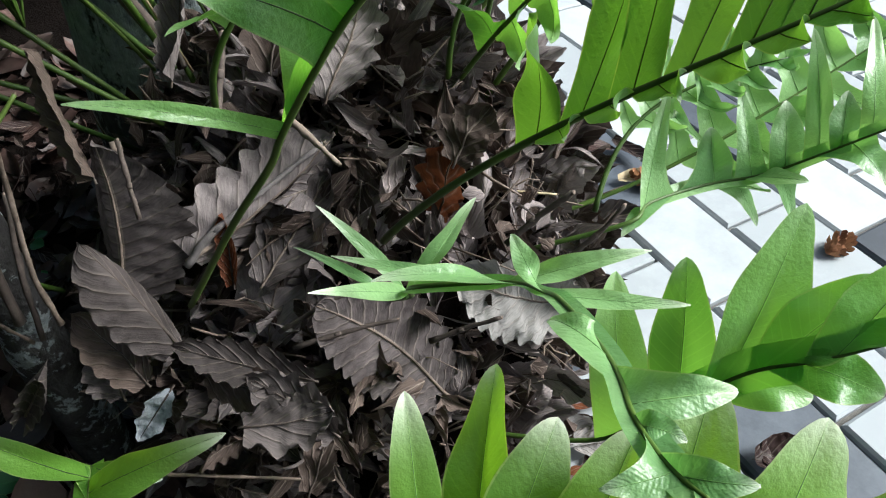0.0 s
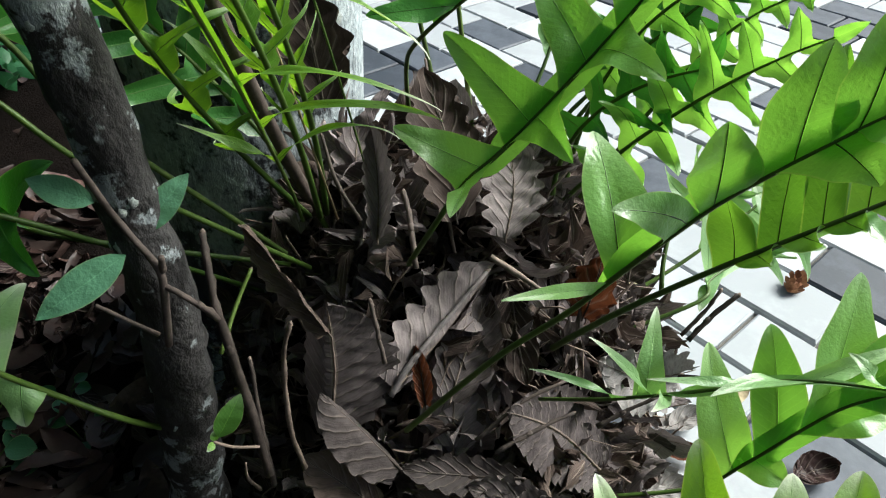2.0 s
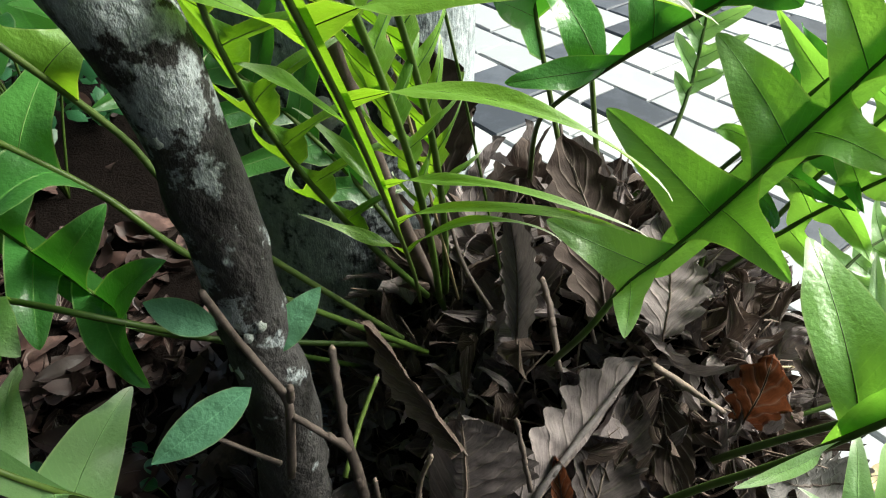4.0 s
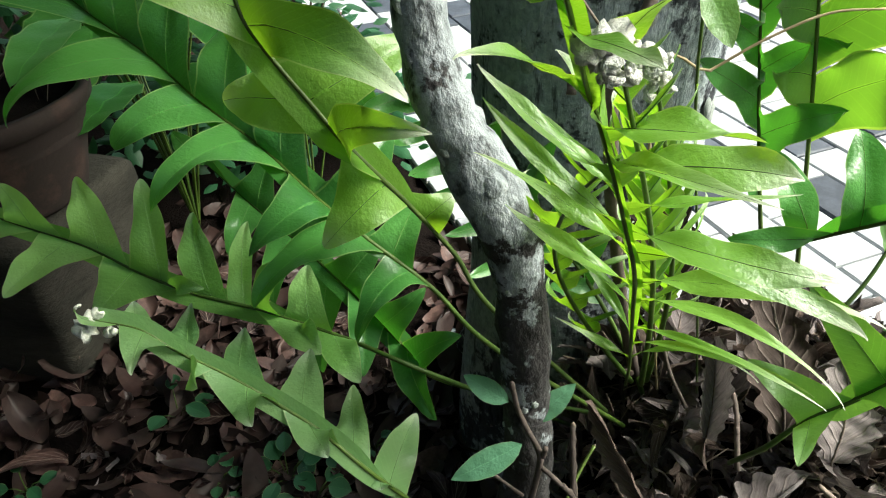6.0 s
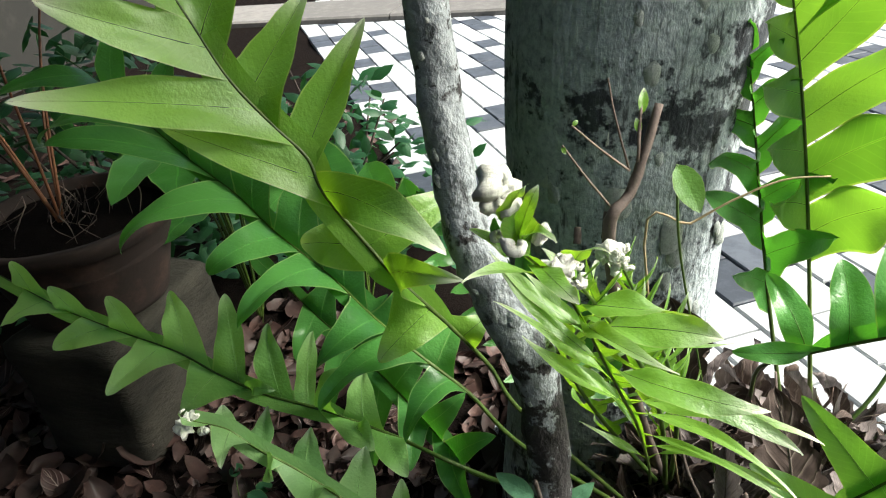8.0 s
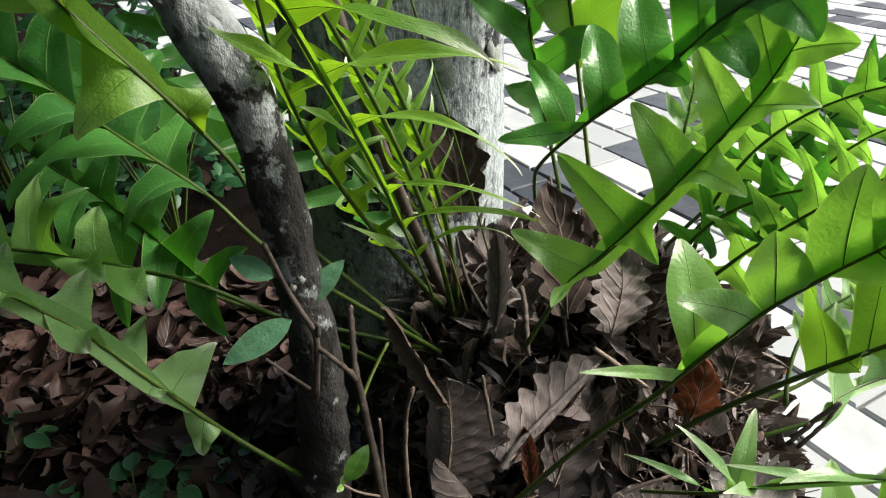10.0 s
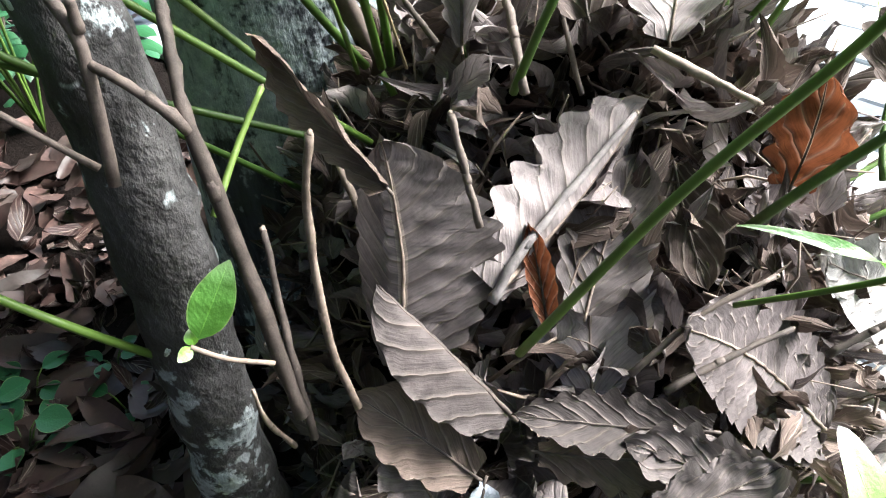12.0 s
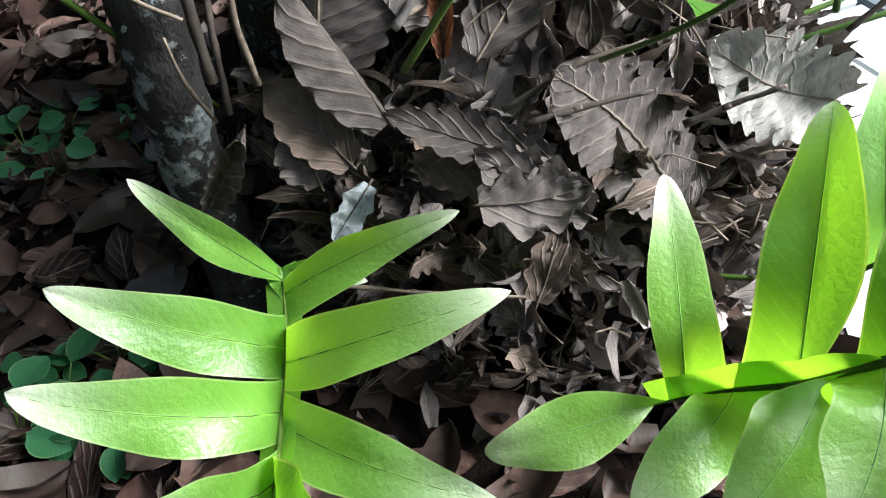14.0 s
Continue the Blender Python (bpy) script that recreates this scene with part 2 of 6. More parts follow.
# Clay and stone are weathered, and darkened further to carry their corner's shade.
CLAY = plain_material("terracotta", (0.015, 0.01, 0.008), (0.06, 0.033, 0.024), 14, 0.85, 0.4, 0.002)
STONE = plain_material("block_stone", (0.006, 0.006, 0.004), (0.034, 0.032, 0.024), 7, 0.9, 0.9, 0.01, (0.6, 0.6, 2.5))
CONE = plain_material("cone_scales", (0.16, 0.06, 0.025), (0.42, 0.2, 0.09), 40, 0.8, 0.4, 0.002)
RED_STEM = plain_material("red_stem", (0.12, 0.05, 0.025), (0.22, 0.1, 0.05), 30, 0.5, 0.2, 0.001)
SCRAP_WHITE = plain_material("white_scrap", (0.26, 0.275, 0.31), (0.52, 0.55, 0.6), 60, 0.7, 0.7, 0.002)
DRY_RIB = plain_material("dry_rib", (0.075, 0.066, 0.066), (0.22, 0.195, 0.193), 90, 0.85, 0.5, 0.001, (1, 1, 0.3))
STRAW = plain_material("straw", (0.35, 0.27, 0.16), (0.55, 0.46, 0.3), 60, 0.8, 0.3, 0.001)
LICHEN = plain_material("lichen", (0.24, 0.265, 0.25), (0.42, 0.45, 0.43), 120, 0.95, 0.7, 0.002)
SKY_BLOCK = plain_material("sky_block_dark", (0.012, 0.012, 0.011), (0.035, 0.034, 0.03), 3, 0.9, 0.3, 0.003)


# ---- building blocks ----
def empty_thing(name, at, label, category, group=""):
    ob = new(name)
    ob.location, ob.empty_display_size = at, 0.02
    return tagged(ob, label, category, group)


def mesh_data(name, verts, faces, material, uv=None):
    me = bpy.data.meshes.new(name)
    me.from_pydata([tuple(v) for v in verts], [], faces)
    if uv is not None:
        layer = me.uv_layers.new(name="UVMap")
        for loop in me.loops:
            layer.data[loop.index].uv = uv[loop.vertex_index]
    me.polygons.foreach_set("use_smooth", [True] * len(me.polygons))
    me.materials.append(material)
    me.update()
    return me


def mesh_thing(name, verts, faces, material, parent=None, label="", category="", group="", kind="", uv=None, at=None):
    """One mesh object; verts are in world metres, and become relative to `at` or to the parent's place."""
    origin = Vector(at) if at is not None else (Vector(parent.location) if parent and parent.parent is None else Vector())
    ob = new(name, mesh_data(name, [Vector(v) - origin for v in verts], faces, material, uv))
    if parent:
        ob.parent = parent
    else:
        ob.location = origin
    return tagged(ob, label, category, group, kind)


def bezier(c, s):
    a, b, d, e = (Vector(p) for p in c)
    r = 1 - s
    return a * r**3 + b * 3 * s * r * r + d * 3 * s * s * r + e * s**3


def slope(c, s):
    a, b, d, e = (Vector(p) for p in c)
    r = 1 - s
    return ((b - a) * r * r + (d - b) * 2 * s * r + (e - d) * s * s).normalized()


def tube(points, radii, sides=8, rough=0.0, caps=True):
    """Verts and faces of a round stem along points."""
    pts = [Vector(p) for p in points]
    verts, faces = [], []
    n = None
    for i, p in enumerate(pts):
        t = (pts[min(i + 1, len(pts) - 1)] - pts[max(i - 1, 0)]).normalized()
        if n is None:
            n = t.orthogonal().normalized()
        n = (n - t * n.dot(t)).normalized()
        b = t.cross(n)
        for k in range(sides):
            a = 2 * math.pi * k / sides
            d = n * math.cos(a) + b * math.sin(a)
            r = radii[i] * (1 + rough * noise.noise((p + d * radii[i]) * (0.6 / max(radii[i], 1e-4))))
            verts.append(p + d * r)
        if i:
            for k in range(sides):
                q = (k + 1) % sides
                o = (i - 1) * sides
                faces.append((o + k, o + q, o + sides + q, o + sides + k))
    if caps:
        faces.append(tuple(reversed(range(sides))))
        faces.append(tuple(range(len(verts) - sides, len(verts))))
    return verts, faces


def smooth_line(points, per=5):
    """A Catmull-Rom line through the points."""
    p = [Vector(q) for q in points]
    p = [p[0] * 2 - p[1]] + p + [p[-1] * 2 - p[-2]]
    out = []
    for i in range(1, len(p) - 2):
        for k in range(per):
            t = k / per
            a, b, c, d = p[i - 1], p[i], p[i + 1], p[i + 2]
            out.append(0.5 * (2 * b + (c - a) * t + (2 * a - 5 * b + 4 * c - d) * t * t + (3 * b - a - 3 * c + d) * t**3))
    return out + [p[-2]]


def smoothstep(a, b, x):
    x = min(1, max(0, (x - a) / (b - a)))
    return x * x * (3 - 2 * x)


# ---- fern fronds ----
def lobe_mesh(ctrl, s, half, direction, normal, length, width, droop, curl, fold, rng, blunt, rows=16, wing=0.22, arc=0.0, knee=0.0):
    """One lobe of a deeply cut blade. Its root runs along the midrib from s - half to s + half."""
    cols = (-1, -0.55, -0.12, 0.12, 0.55, 1)
    p = bezier(ctrl, s)
    d, n = direction.normalized(), normal.normalized()
    twist = rng.uniform(-0.6, 0.6)
    ph = rng.uniform(0, 6.28)
    verts, uv, faces = [], [], []
    step = length / (rows - 1)
    flip = 1 if n.cross(d).dot(slope(ctrl, s)) > 0 else -1
    bend = rng.uniform(-0.25, 0.25) - arc * flip
    root_w = (bezier(ctrl, min(1, s + half)) - bezier(ctrl, max(0, s - half))).length
    for i in range(rows):
        f = i / (rows - 1)
        side = n.cross(d).normalized()
        w = width * (0.88 + 0.16 * math.sin(math.pi * min(1, f * 1.1))) * max(0.0, 1 - f ** blunt) ** 0.7
        w += max(0.0, root_w - width) * (1 - smoothstep(0.0, wing * 1.7, f)) ** 1.5
        if i == rows - 1:
            w = width * 0.02
        k = 1 - smoothstep(0.0, wing * 1.1, f)
        for u in cols:
            ruffle = width * abs(u) * (0.07 * math.sin(ph + f * 11 + u * 2) + 0.13 * math.sin(ph * 2 + f * 5.5 + u))
            free = p + side * (u * w / 2) + n * (fold * (0.4 * abs(u) + 0.6 * u * u) * w * 0.6 + ruffle)
            root = bezier(ctrl, min(1, max(0, s + flip * u * half))) + direction * (length * f)
            verts.append(free.lerp(root, k))
            uv.append((u * 0.5 + 0.5, f))
        if i:
            o = (i - 1) * len(cols)
            for c in range(len(cols) - 1):
                faces.append((o + c, o + c + 1, o + len(cols) + c + 1, o + len(cols) + c))
        hinge = 1 - knee + knee * 2.4 * smoothstep(0.22, 0.4, f) * (1 - smoothstep(0.6, 0.8, f))
        turn = droop * hinge * step / max(length, 1e-4) + curl * smoothstep(0.55, 1.0, f) * step / max(length, 1e-4)
        q = Matrix.Rotation(-turn, 3, side)
        d = (q @ d + side * bend * step / max(length, 1e-4)).normalized()
        n = (q @ n).normalized()
        n = (Matrix.Rotation(twist * step / max(length, 1e-4), 3, d) @ n).normalized()
        p = p + d * step
    return verts, faces, uv


def frond(label, ctrl, side, material=None, pairs=9, reach=0.1, other=None, bare=0.25, width=0.8, angle=62, droop=0.5, curl=0.6,
          fold=0.4, stalk=0.0024, dark=False, blunt=3.0, taper=0.55, lift=0.12, wing=0.3, slim=0.9, loose=7.0, seed=1, fuzz=False, arc=0.0, knee=0.0, angle2=None, width2=None, coil=1.0, category="fern frond"):
    """A pinnately cut frond on a stalk. ctrl: the midrib, from root to tip; side: the way in which its first row of lobes points."""
    rng = random.Random(seed)
    material = material or FERN
    other = reach if other is None else other
    base = Vector(ctrl[0])
    thing = empty_thing("fern_frond", base, label, category, "fronds of the basket fern")
    steps = 26
    pts = [bezier(ctrl, i / steps) for i in range(steps + 1)]
    v, f = tube(pts, [stalk * (1.25 - 0.95 * i / steps) for i in range(steps + 1)], 7)
    mesh_thing("midrib", v, f, STALK_DARK if dark else STALK, thing)
    S = Vector(side).normalized()
    gap = (0.97 - bare) / pairs
    mid = slope(ctrl, 0.6)
    upper = 1 if mid.cross(S).z > 0 else -1
    for i in range(pairs):
        for sign in (1, -1):
            s = bare + gap * (i + 0.5 + (0.45 if sign < 0 else 0.0)) + rng.uniform(-0.06, 0.06) * gap
            if s > 0.985:
                continue
            g = (s - bare) / (1 - bare)
            size = (reach if sign > 0 else other) * (0.5 + 0.5 * smoothstep(0, 0.22, g)) * (1 - (1 - taper) * smoothstep(0.45, 1.0, g)) * rng.uniform(0.88, 1.1)
            if size < 0.004:
                continue
            t = slope(ctrl, s)
            out = (S - t * S.dot(t)).normalized() * sign
            n = (t.cross(out) * sign * upper).normalized()
            a = radians((angle if sign > 0 or angle2 is None else angle2) + rng.uniform(-loose, loose) - 16 * g)
            d = t * math.cos(a) + out * math.sin(a) + n * (lift + rng.uniform(-0.02, 0.02) * loose)
            pitch = (bezier(ctrl, min(1, s + gap / 2)) - bezier(ctrl, max(0, s - gap / 2))).length
            v, f, uv = lobe_mesh(ctrl, s, gap / 2, d.normalized(), n, size, min(pitch * (width if sign > 0 or width2 is None else width2) * math.sin(a) ** 0.6, size * slim), droop * rng.uniform(0.6, 1.4),
                                 curl * rng.uniform(0.3, 1.5), fold, rng, blunt, wing=wing, arc=arc, knee=knee)
            lobe = mesh_thing("lobe", v, f, material, thing, uv=uv)
            line = [(v[k * 6 + 2] + v[k * 6 + 3]) / 2 for k in range(0, 15, 2)]
            v, f = tube(line, [0.00042 - 0.00004 * k for k in range(len(line))], 5)
            mesh_thing("vein", v, f, STALK if dark else VEIN, lobe, at=base)
    if not fuzz:
        t = slope(ctrl, 1)
        out = (S - t * S.dot(t)).normalized()
        tip_len = max(reach * taper * 0.9, 0.02)
        v, f, uv = lobe_mesh([bezier(ctrl, 0.97), bezier(ctrl, 0.98), bezier(ctrl, 0.99), bezier(ctrl, 1)], 0.5, 0.2, t, t.cross(out), tip_len, tip_len * 0.42, droop, curl, fold, rng, blunt)
        mesh_thing("lobe", v, f, material, thing, uv=uv)
    else:
        # the unfurling tip
        t = slope(ctrl, 1)
        woolly_coil(thing, ctrl[3], t, (S - t * S.dot(t)).normalized(), rng, coil)
    return thing


def woolly_coil(thing, c, along, out, rng, size=1.0, count=18):
    """A tight white woolly coil with small coiled lobes round it."""
    c, t = Vector(c), Vector(along).normalized()
    pts, rad = [], []
    for k in range(24):
        a = k / 23 * 2.1 * math.pi
        r = (0.0062 * (1 - k / 23) ** 0.7 + 0.001) * size
        pts.append(c + t * (math.sin(a) * r + 0.004 * size) + out * ((1 - math.cos(a)) * r) + t.cross(out) * (0.007 * size * k / 23))
        rad.append((0.0052 - 0.002 * k / 23) * size * (1 + 0.25 * math.sin(k * 1.9)))
    v, f = tube(pts, rad, 9, 0.9)
    mesh_thing("coiled_tip", v, f, FUZZ, thing, "white woolly coiled frond tip")
    for k in range(count):
        a0, small = rng.uniform(0, 6.28), rng.uniform(0.35, 0.85) * size
        o = c + (-t * rng.uniform(-0.004, 0.02) + out * rng.uniform(-0.007, 0.007) + t.cross(out) * rng.uniform(-0.006, 0.006)) * size
        ax = Vector((rng.uniform(-1, 1), rng.uniform(-1, 1), rng.uniform(-1, 1))).normalized()
        bx = ax.orthogonal().normalized()
        pts = [o + (ax * math.cos(a0 + q * 0.42) + bx * math.sin(a0 + q * 0.42)) * (0.005 - 0.00033 * q) * small for q in range(13)]
        v, f = tube(pts, [(0.0036 - 0.0002 * q) * small for q in range(13)], 6, 0.6)
        mesh_thing("coiled_lobe", v, f, FUZZ, thing)


def leaf_frond(label, rib, lobes, material, face, dark=False, seed=1, slim=False, woolly=False, stalk=0.0021, blunt=2.8, taper=0.1, web=0.5):
    """A deeply cut frond. rib: places along its midrib, root first; lobes: (place along the rib, tip, width, arch, 1 for a hooked woolly tip)."""
    rng = random.Random(seed)
    per = 8
    pts = smooth_line(rib, per)
    last = len(pts) - 1
    base = Vector(rib[0])
    thing = empty_thing("fern_frond", base, label, "fern frond", "fronds of the basket fern")
    v, f = tube(pts, [stalk * (1.2 - 0.85 * i / last) for i in range(last + 1)], 7)
    mesh_thing("midrib", v, f, STALK_DARK if dark else STALK, thing)
    up = Vector(face).normalized()

    def on(r):
        q = min(max(r * per, 0.0), last - 1e-4)
        i = int(q)
        return pts[i].lerp(pts[i + 1], q - i)

    def flank(r, tip):
        ax = Vector(tip) - on(r)
        n = up - ax * (up.dot(ax) / ax.dot(ax))
        return 1 if n.cross(ax).dot(on(r + 0.1) - on(r - 0.1)) > 0 else -1

    cols = (-1, -0.66, -0.28, 0, 0.28, 0.66, 1)
    rows = 18
    ends = {1: [], -1: []}
    roots = {1: [], -1: []}
    for r, tip, *_ in lobes:
        roots[flank(r, tip)].append(r)
    for r, tip, width, arch, *hook in lobes:
        root, tip = on(r), Vector(tip)
        along = on(r + 0.1) - on(r - 0.1)
        pace = along.length / (min(r + 0.1, last / per) - max(r - 0.1, 0))
        along.normalize()
        ax = tip - root
        length = ax.length
        ax.normalize()
        n = (up - ax * up.dot(ax)).normalized()
        n = Matrix.Rotation(rng.uniform(-0.3, 0.3), 3, ax) @ n
        lean = n.cross(ax) * (rng.uniform(-0.16, 0.16) if slim else rng.uniform(-0.05, 0.05))
        sign = flank(r, tip)
        ends[sign].append((r, width))
        half = (0.9 if slim else 0.74) * width / max(pace, 1e-3)
        # each lobe's foot reaches half-way to its neighbours, so that round bays are left between them
        below = min([r - q for q in roots[sign] if q < r - 1e-6], default=2 * half) / 2
        above = min([q - r for q in roots[sign] if q > r + 1e-6], default=2 * half) / 2
        below, above = ((q if not slim else min(q, half)) for q in (min(below, 2.0 * half), min(above, 2.0 * half)))
        ph = rng.uniform(0, 6.28)
        tw = rng.uniform(-0.35, 0.35)

        def spine(q):
            return root + ax * (length * q) + (n * arch + lean) * (length * 1.9 * (q ** 0.8) * (1 - q) ** 0.75)

        verts, uv, faces = [], [], []
        for i in range(rows):
            q = 1 - (1 - i / (rows - 1)) ** 1.4
            p = spine(q)
            t = (spine(min(1, q + 0.03)) - spine(max(0, q - 0.03))).normalized()
            m = Matrix.Rotation(tw * q, 3, t) @ (n - t * n.dot(t)).normalized()
            side = m.cross(t)
            if slim:
                w = width * (1 - q ** 2.4) ** 0.75 * (0.85 + 0.3 * math.sin(math.pi * q) + 0.16 * math.sin(ph + q * 9))
            else:
                w = width * (1 - taper) * (1 - q ** blunt) ** 0.62 * (0.84 + 0.2 * math.sin(math.pi * min(1, q * 1.25)))
                w += width * taper * 1.15 * (1 - q) ** 0.8
            w = max(w, 0.0006)
            k = (1 - smoothstep(0.0, 0.34, q)) ** 1.3 if slim else max(0.0, 1 - q / web) ** 1.8
            for u in cols:
                a = abs(u)
                ruffle = (2.2 if slim else 1.0) * w * a * (0.05 * math.sin(ph + q * 13 + u * 2) + 0.09 * math.sin(ph * 2 + q * 6 + u))
                crease = 0.17 * a * w - 0.07 * a * a * w
                free = p + side * (u * w / 2) + m * (crease + ruffle)
                fixed = on(r + u * sign * (above if u * sign > 0 else below)) + (p - root)
                verts.append(free.lerp(fixed, k))
                uv.append((u * 0.5 + 0.5, q))
            if i:
                o = (i - 1) * len(cols)
                faces += [(o + c, o + c + 1, o + len(cols) + c + 1, o + len(cols) + c) for c in range(len(cols) - 1)]
        lobe = mesh_thing("lobe", verts, faces, material, thing, uv=uv)
        line = [verts[k * len(cols) + 3] for k in range(0, rows - 1, 2)]
        rad = min(0.00045, width * 0.018)
        v, f = tube(line, [rad * (1 - 0.09 * k) for k in range(len(line))], 5)
        mesh_thing("vein", v, f, STALK if dark else VEIN, lobe, at=base)
        if hook:
            size = min(0.1 * width + 0.0011, 0.0019)
            t = (tip - spine(0.9)).normalized()
            line = [tip + t * (math.sin(a) * size) + n * ((math.cos(a) - 1) * size) for a in (q * 0.42 for q in range(-1, 12))]
            v, f = tube(line, [(0.62 - 0.035 * q) * size for q in range(13)], 6, 0.3)
            mesh_thing("coiled_lobe", v, f, FUZZ, thing, "white downy curled lobe tip")
    # the narrow web of blade along the midrib, between the lobes
    for sign, some in ends.items():
        if len(some) < 2:
            continue
        lo, hi = min(r for r, _ in some), max(r for r, _ in some)
        wide = 0.36 * sum(w for _, w in some) / len(some)
        verts, uv, faces = [], [], []
        steps = int((hi - lo) * per) + 3
        for i in range(steps):
            r = lo - 0.25 + (hi - lo + 0.25) * i / (steps - 1)
            t = (on(r + 0.1) - on(r - 0.1)).normalized()
            m = (up - t * up.dot(t)).normalized()
            w = wide * smoothstep(0, 0.15, i / (steps - 1))
            for c in (0, 0.5, 1):
                verts.append(on(r) + t.cross(m) * (sign * c * w) + m * (0.12 * c * w))
                uv.append((0.35 - 0.2 * c, i / steps * 0.5))
            if i:
                o = (i - 1) * 3
                faces += [(o, o + 1, o + 4, o + 3), (o + 1, o + 2, o + 5, o + 4)]
        mesh_thing("web", verts, faces, material, thing, uv=uv)
    if woolly:
        t = (pts[-1] - pts[-3]).normalized()
        woolly_coil(thing, pts[-1], t, t.orthogonal().normalized(), rng, 1.0, 7)
    return thing


# ---- dry leaves ----
def leaf_shape(length, width, lobes, cut, cup, ripple, rng, rows=None, curl=0.0, tear=0.0, fold=0, crumple=None):
    """A dead leaf along +y with its face to +z: side veins run out to the lobes of its edge, and the blade is pleated between them."""
    rows = rows or lobes * 7 + 2
    cols = (-1, -0.86, -0.62, -0.34, -0.1, 0.1, 0.34, 0.62, 0.86, 1)
    verts, uv, faces = [], [], []
    ph = rng.uniform(0, 6)
    lean = rng.uniform(-0.12, 0.12)
    roll = rng.uniform(-0.5, 0.5)
    crumple = min(0.011, 0.15 * width) if crumple is None else crumple
    for i in range(rows):
        f = i / (rows - 1)
        env = math.sin(math.pi * min(1, 0.07 + f * 0.95)) ** 0.55
        for c in cols:
            a = abs(c)
            vein = 0.5 - 0.5 * math.cos(2 * math.pi * (lobes * f - 2 * a))
            notch = vein ** 1.4 * (0.85 + 0.45 * noise.noise((f * 7 + ph, c * 2, 1.7)))
            edge = 1 - 0.8 * cut * notch * smoothstep(0.5, 1.0, a)
            edge *= 1 - tear * max(0, noise.noise((ph + c, f * 6, ph)))
            x = c * env * width / 2 * edge + lean * width * math.sin(math.pi * f)
            pleat = ripple * (1 - 1.6 * vein) * min(1, a * 2.5) * (1 - 0.35 * a)
            bend = cup * width * (a ** 1.6) * (1 + roll * (1 if c > 0 else -1))
            z = bend + pleat + crumple * noise.noise((x * 26 + ph, f * 2.5, ph)) + 0.35 * crumple * noise.noise((x * 90 + ph, f * 12, ph)) + curl * length * (f - 0.3) ** 2
            if c * fold > 0:
                # this half is folded back behind the rib
                z -= 0.75 * abs(x)
                x *= 0.22
            verts.append(Vector((x, f * length, z)))
            uv.append((c * 0.5 + 0.5, f * lobes / 7.5))
        if i:
            o = (i - 1) * len(cols)
            for c in range(len(cols) - 1):
                faces.append((o + c, o + c + 1, o + len(cols) + c + 1, o + len(cols) + c))
    return verts, faces, uv


def leaf_pose(base, tip, face):
    """A pose with +y from base to tip and +z as near as can be to face."""
    y = (Vector(tip) - Vector(base)).normalized()
    z = Vector(face)
    z = (z - y * z.dot(y)).normalized()
    x = y.cross(z)
    m = Matrix((x, y, z)).transposed().to_4x4()
    m.translation = Vector(base)
    return m


def dry_leaf(label, base, tip, width, face=(0, -1, 0.5), material=None, lobes=9, cut=0.22, cup=0.12, ripple=0.0016, curl=0.0, tear=0.4,
             seed=1, name="dry_leaf", group="dry leaves of the fern's nest", rib=0.0011, category="dry leaf", fold=0, crumple=None):
    rng = random.Random(seed)
    length = (Vector(tip) - Vector(base)).length
    v, f, uv = leaf_shape(length, width, lobes, cut, cup, ripple, rng, curl=curl, tear=tear, fold=fold, crumple=crumple)
    thing = new(name)
    thing.matrix_world = leaf_pose(base, tip, face)
    thing.empty_display_size = 0.01
    tagged(thing, label, category, group)
    material = material or DRY_GREY
    blade = new("blade", mesh_data("blade", v, f, material, uv))
    blade.parent = thing
    cols = 10
    mid = [(v[i * cols + 4] + v[i * cols + 5]) / 2 + Vector((0, 0, 0.0005)) for i in range(len(v) // cols)]
    mid = [Vector((mid[0].x, -0.004, mid[0].z))] + mid[::2]
    rv, rf = tube(mid, [rib * 0.6 * (1.35 - 1.1 * i / len(mid)) for i in range(len(mid))], 6)
    r = new("rib", mesh_data("rib", rv, rf, TWIG_PALE if material is DRY_GREY else TWIG))
    r.parent = thing
    return thing


def stick(label, points, r0, r1, material=None, name="twig", group="twigs in the fern's nest", sides=8, category="twig", rough=0.6):
    """A dead twig: its stem, swollen nodes, and a pale broken end."""
    pts = smooth_line(points, 5)
    radii = [r0 + (r1 - r0) * i / (len(pts) - 1) for i in range(len(pts))]
    material = material or TWIG
    thing = empty_thing(name, points[0], label, category, group)
    v, f = tube(pts, radii, sides, rough)
    mesh_thing("stem", v, f, material, thing)
    for k in (len(pts) * 2 // 5,):
        d = (pts[k] - pts[k - 1]).normalized() * radii[k]
        v, f = tube([pts[k] - d * 1.4, pts[k] - d * 0.5, pts[k] + d * 0.5, pts[k] + d * 1.4], [radii[k] * q for q in (0.92, 1.08, 1.06, 0.92)], 7, 0.3)
        mesh_thing("node", v, f, material, thing)
    d = (pts[-1] - pts[-2]).normalized() * r1
    side = d.orthogonal()
    v, f = tube([pts[-1] - d * 0.3, pts[-1] + d * 0.4, pts[-1] + d * 1.1 + side * 0.3], [r1 * 0.93, r1 * 0.8, r1 * 0.25], 7, 0.4)
    mesh_thing("broken_end", v, f, TWIG_PALE, thing, "pale splintered end")
    return thing


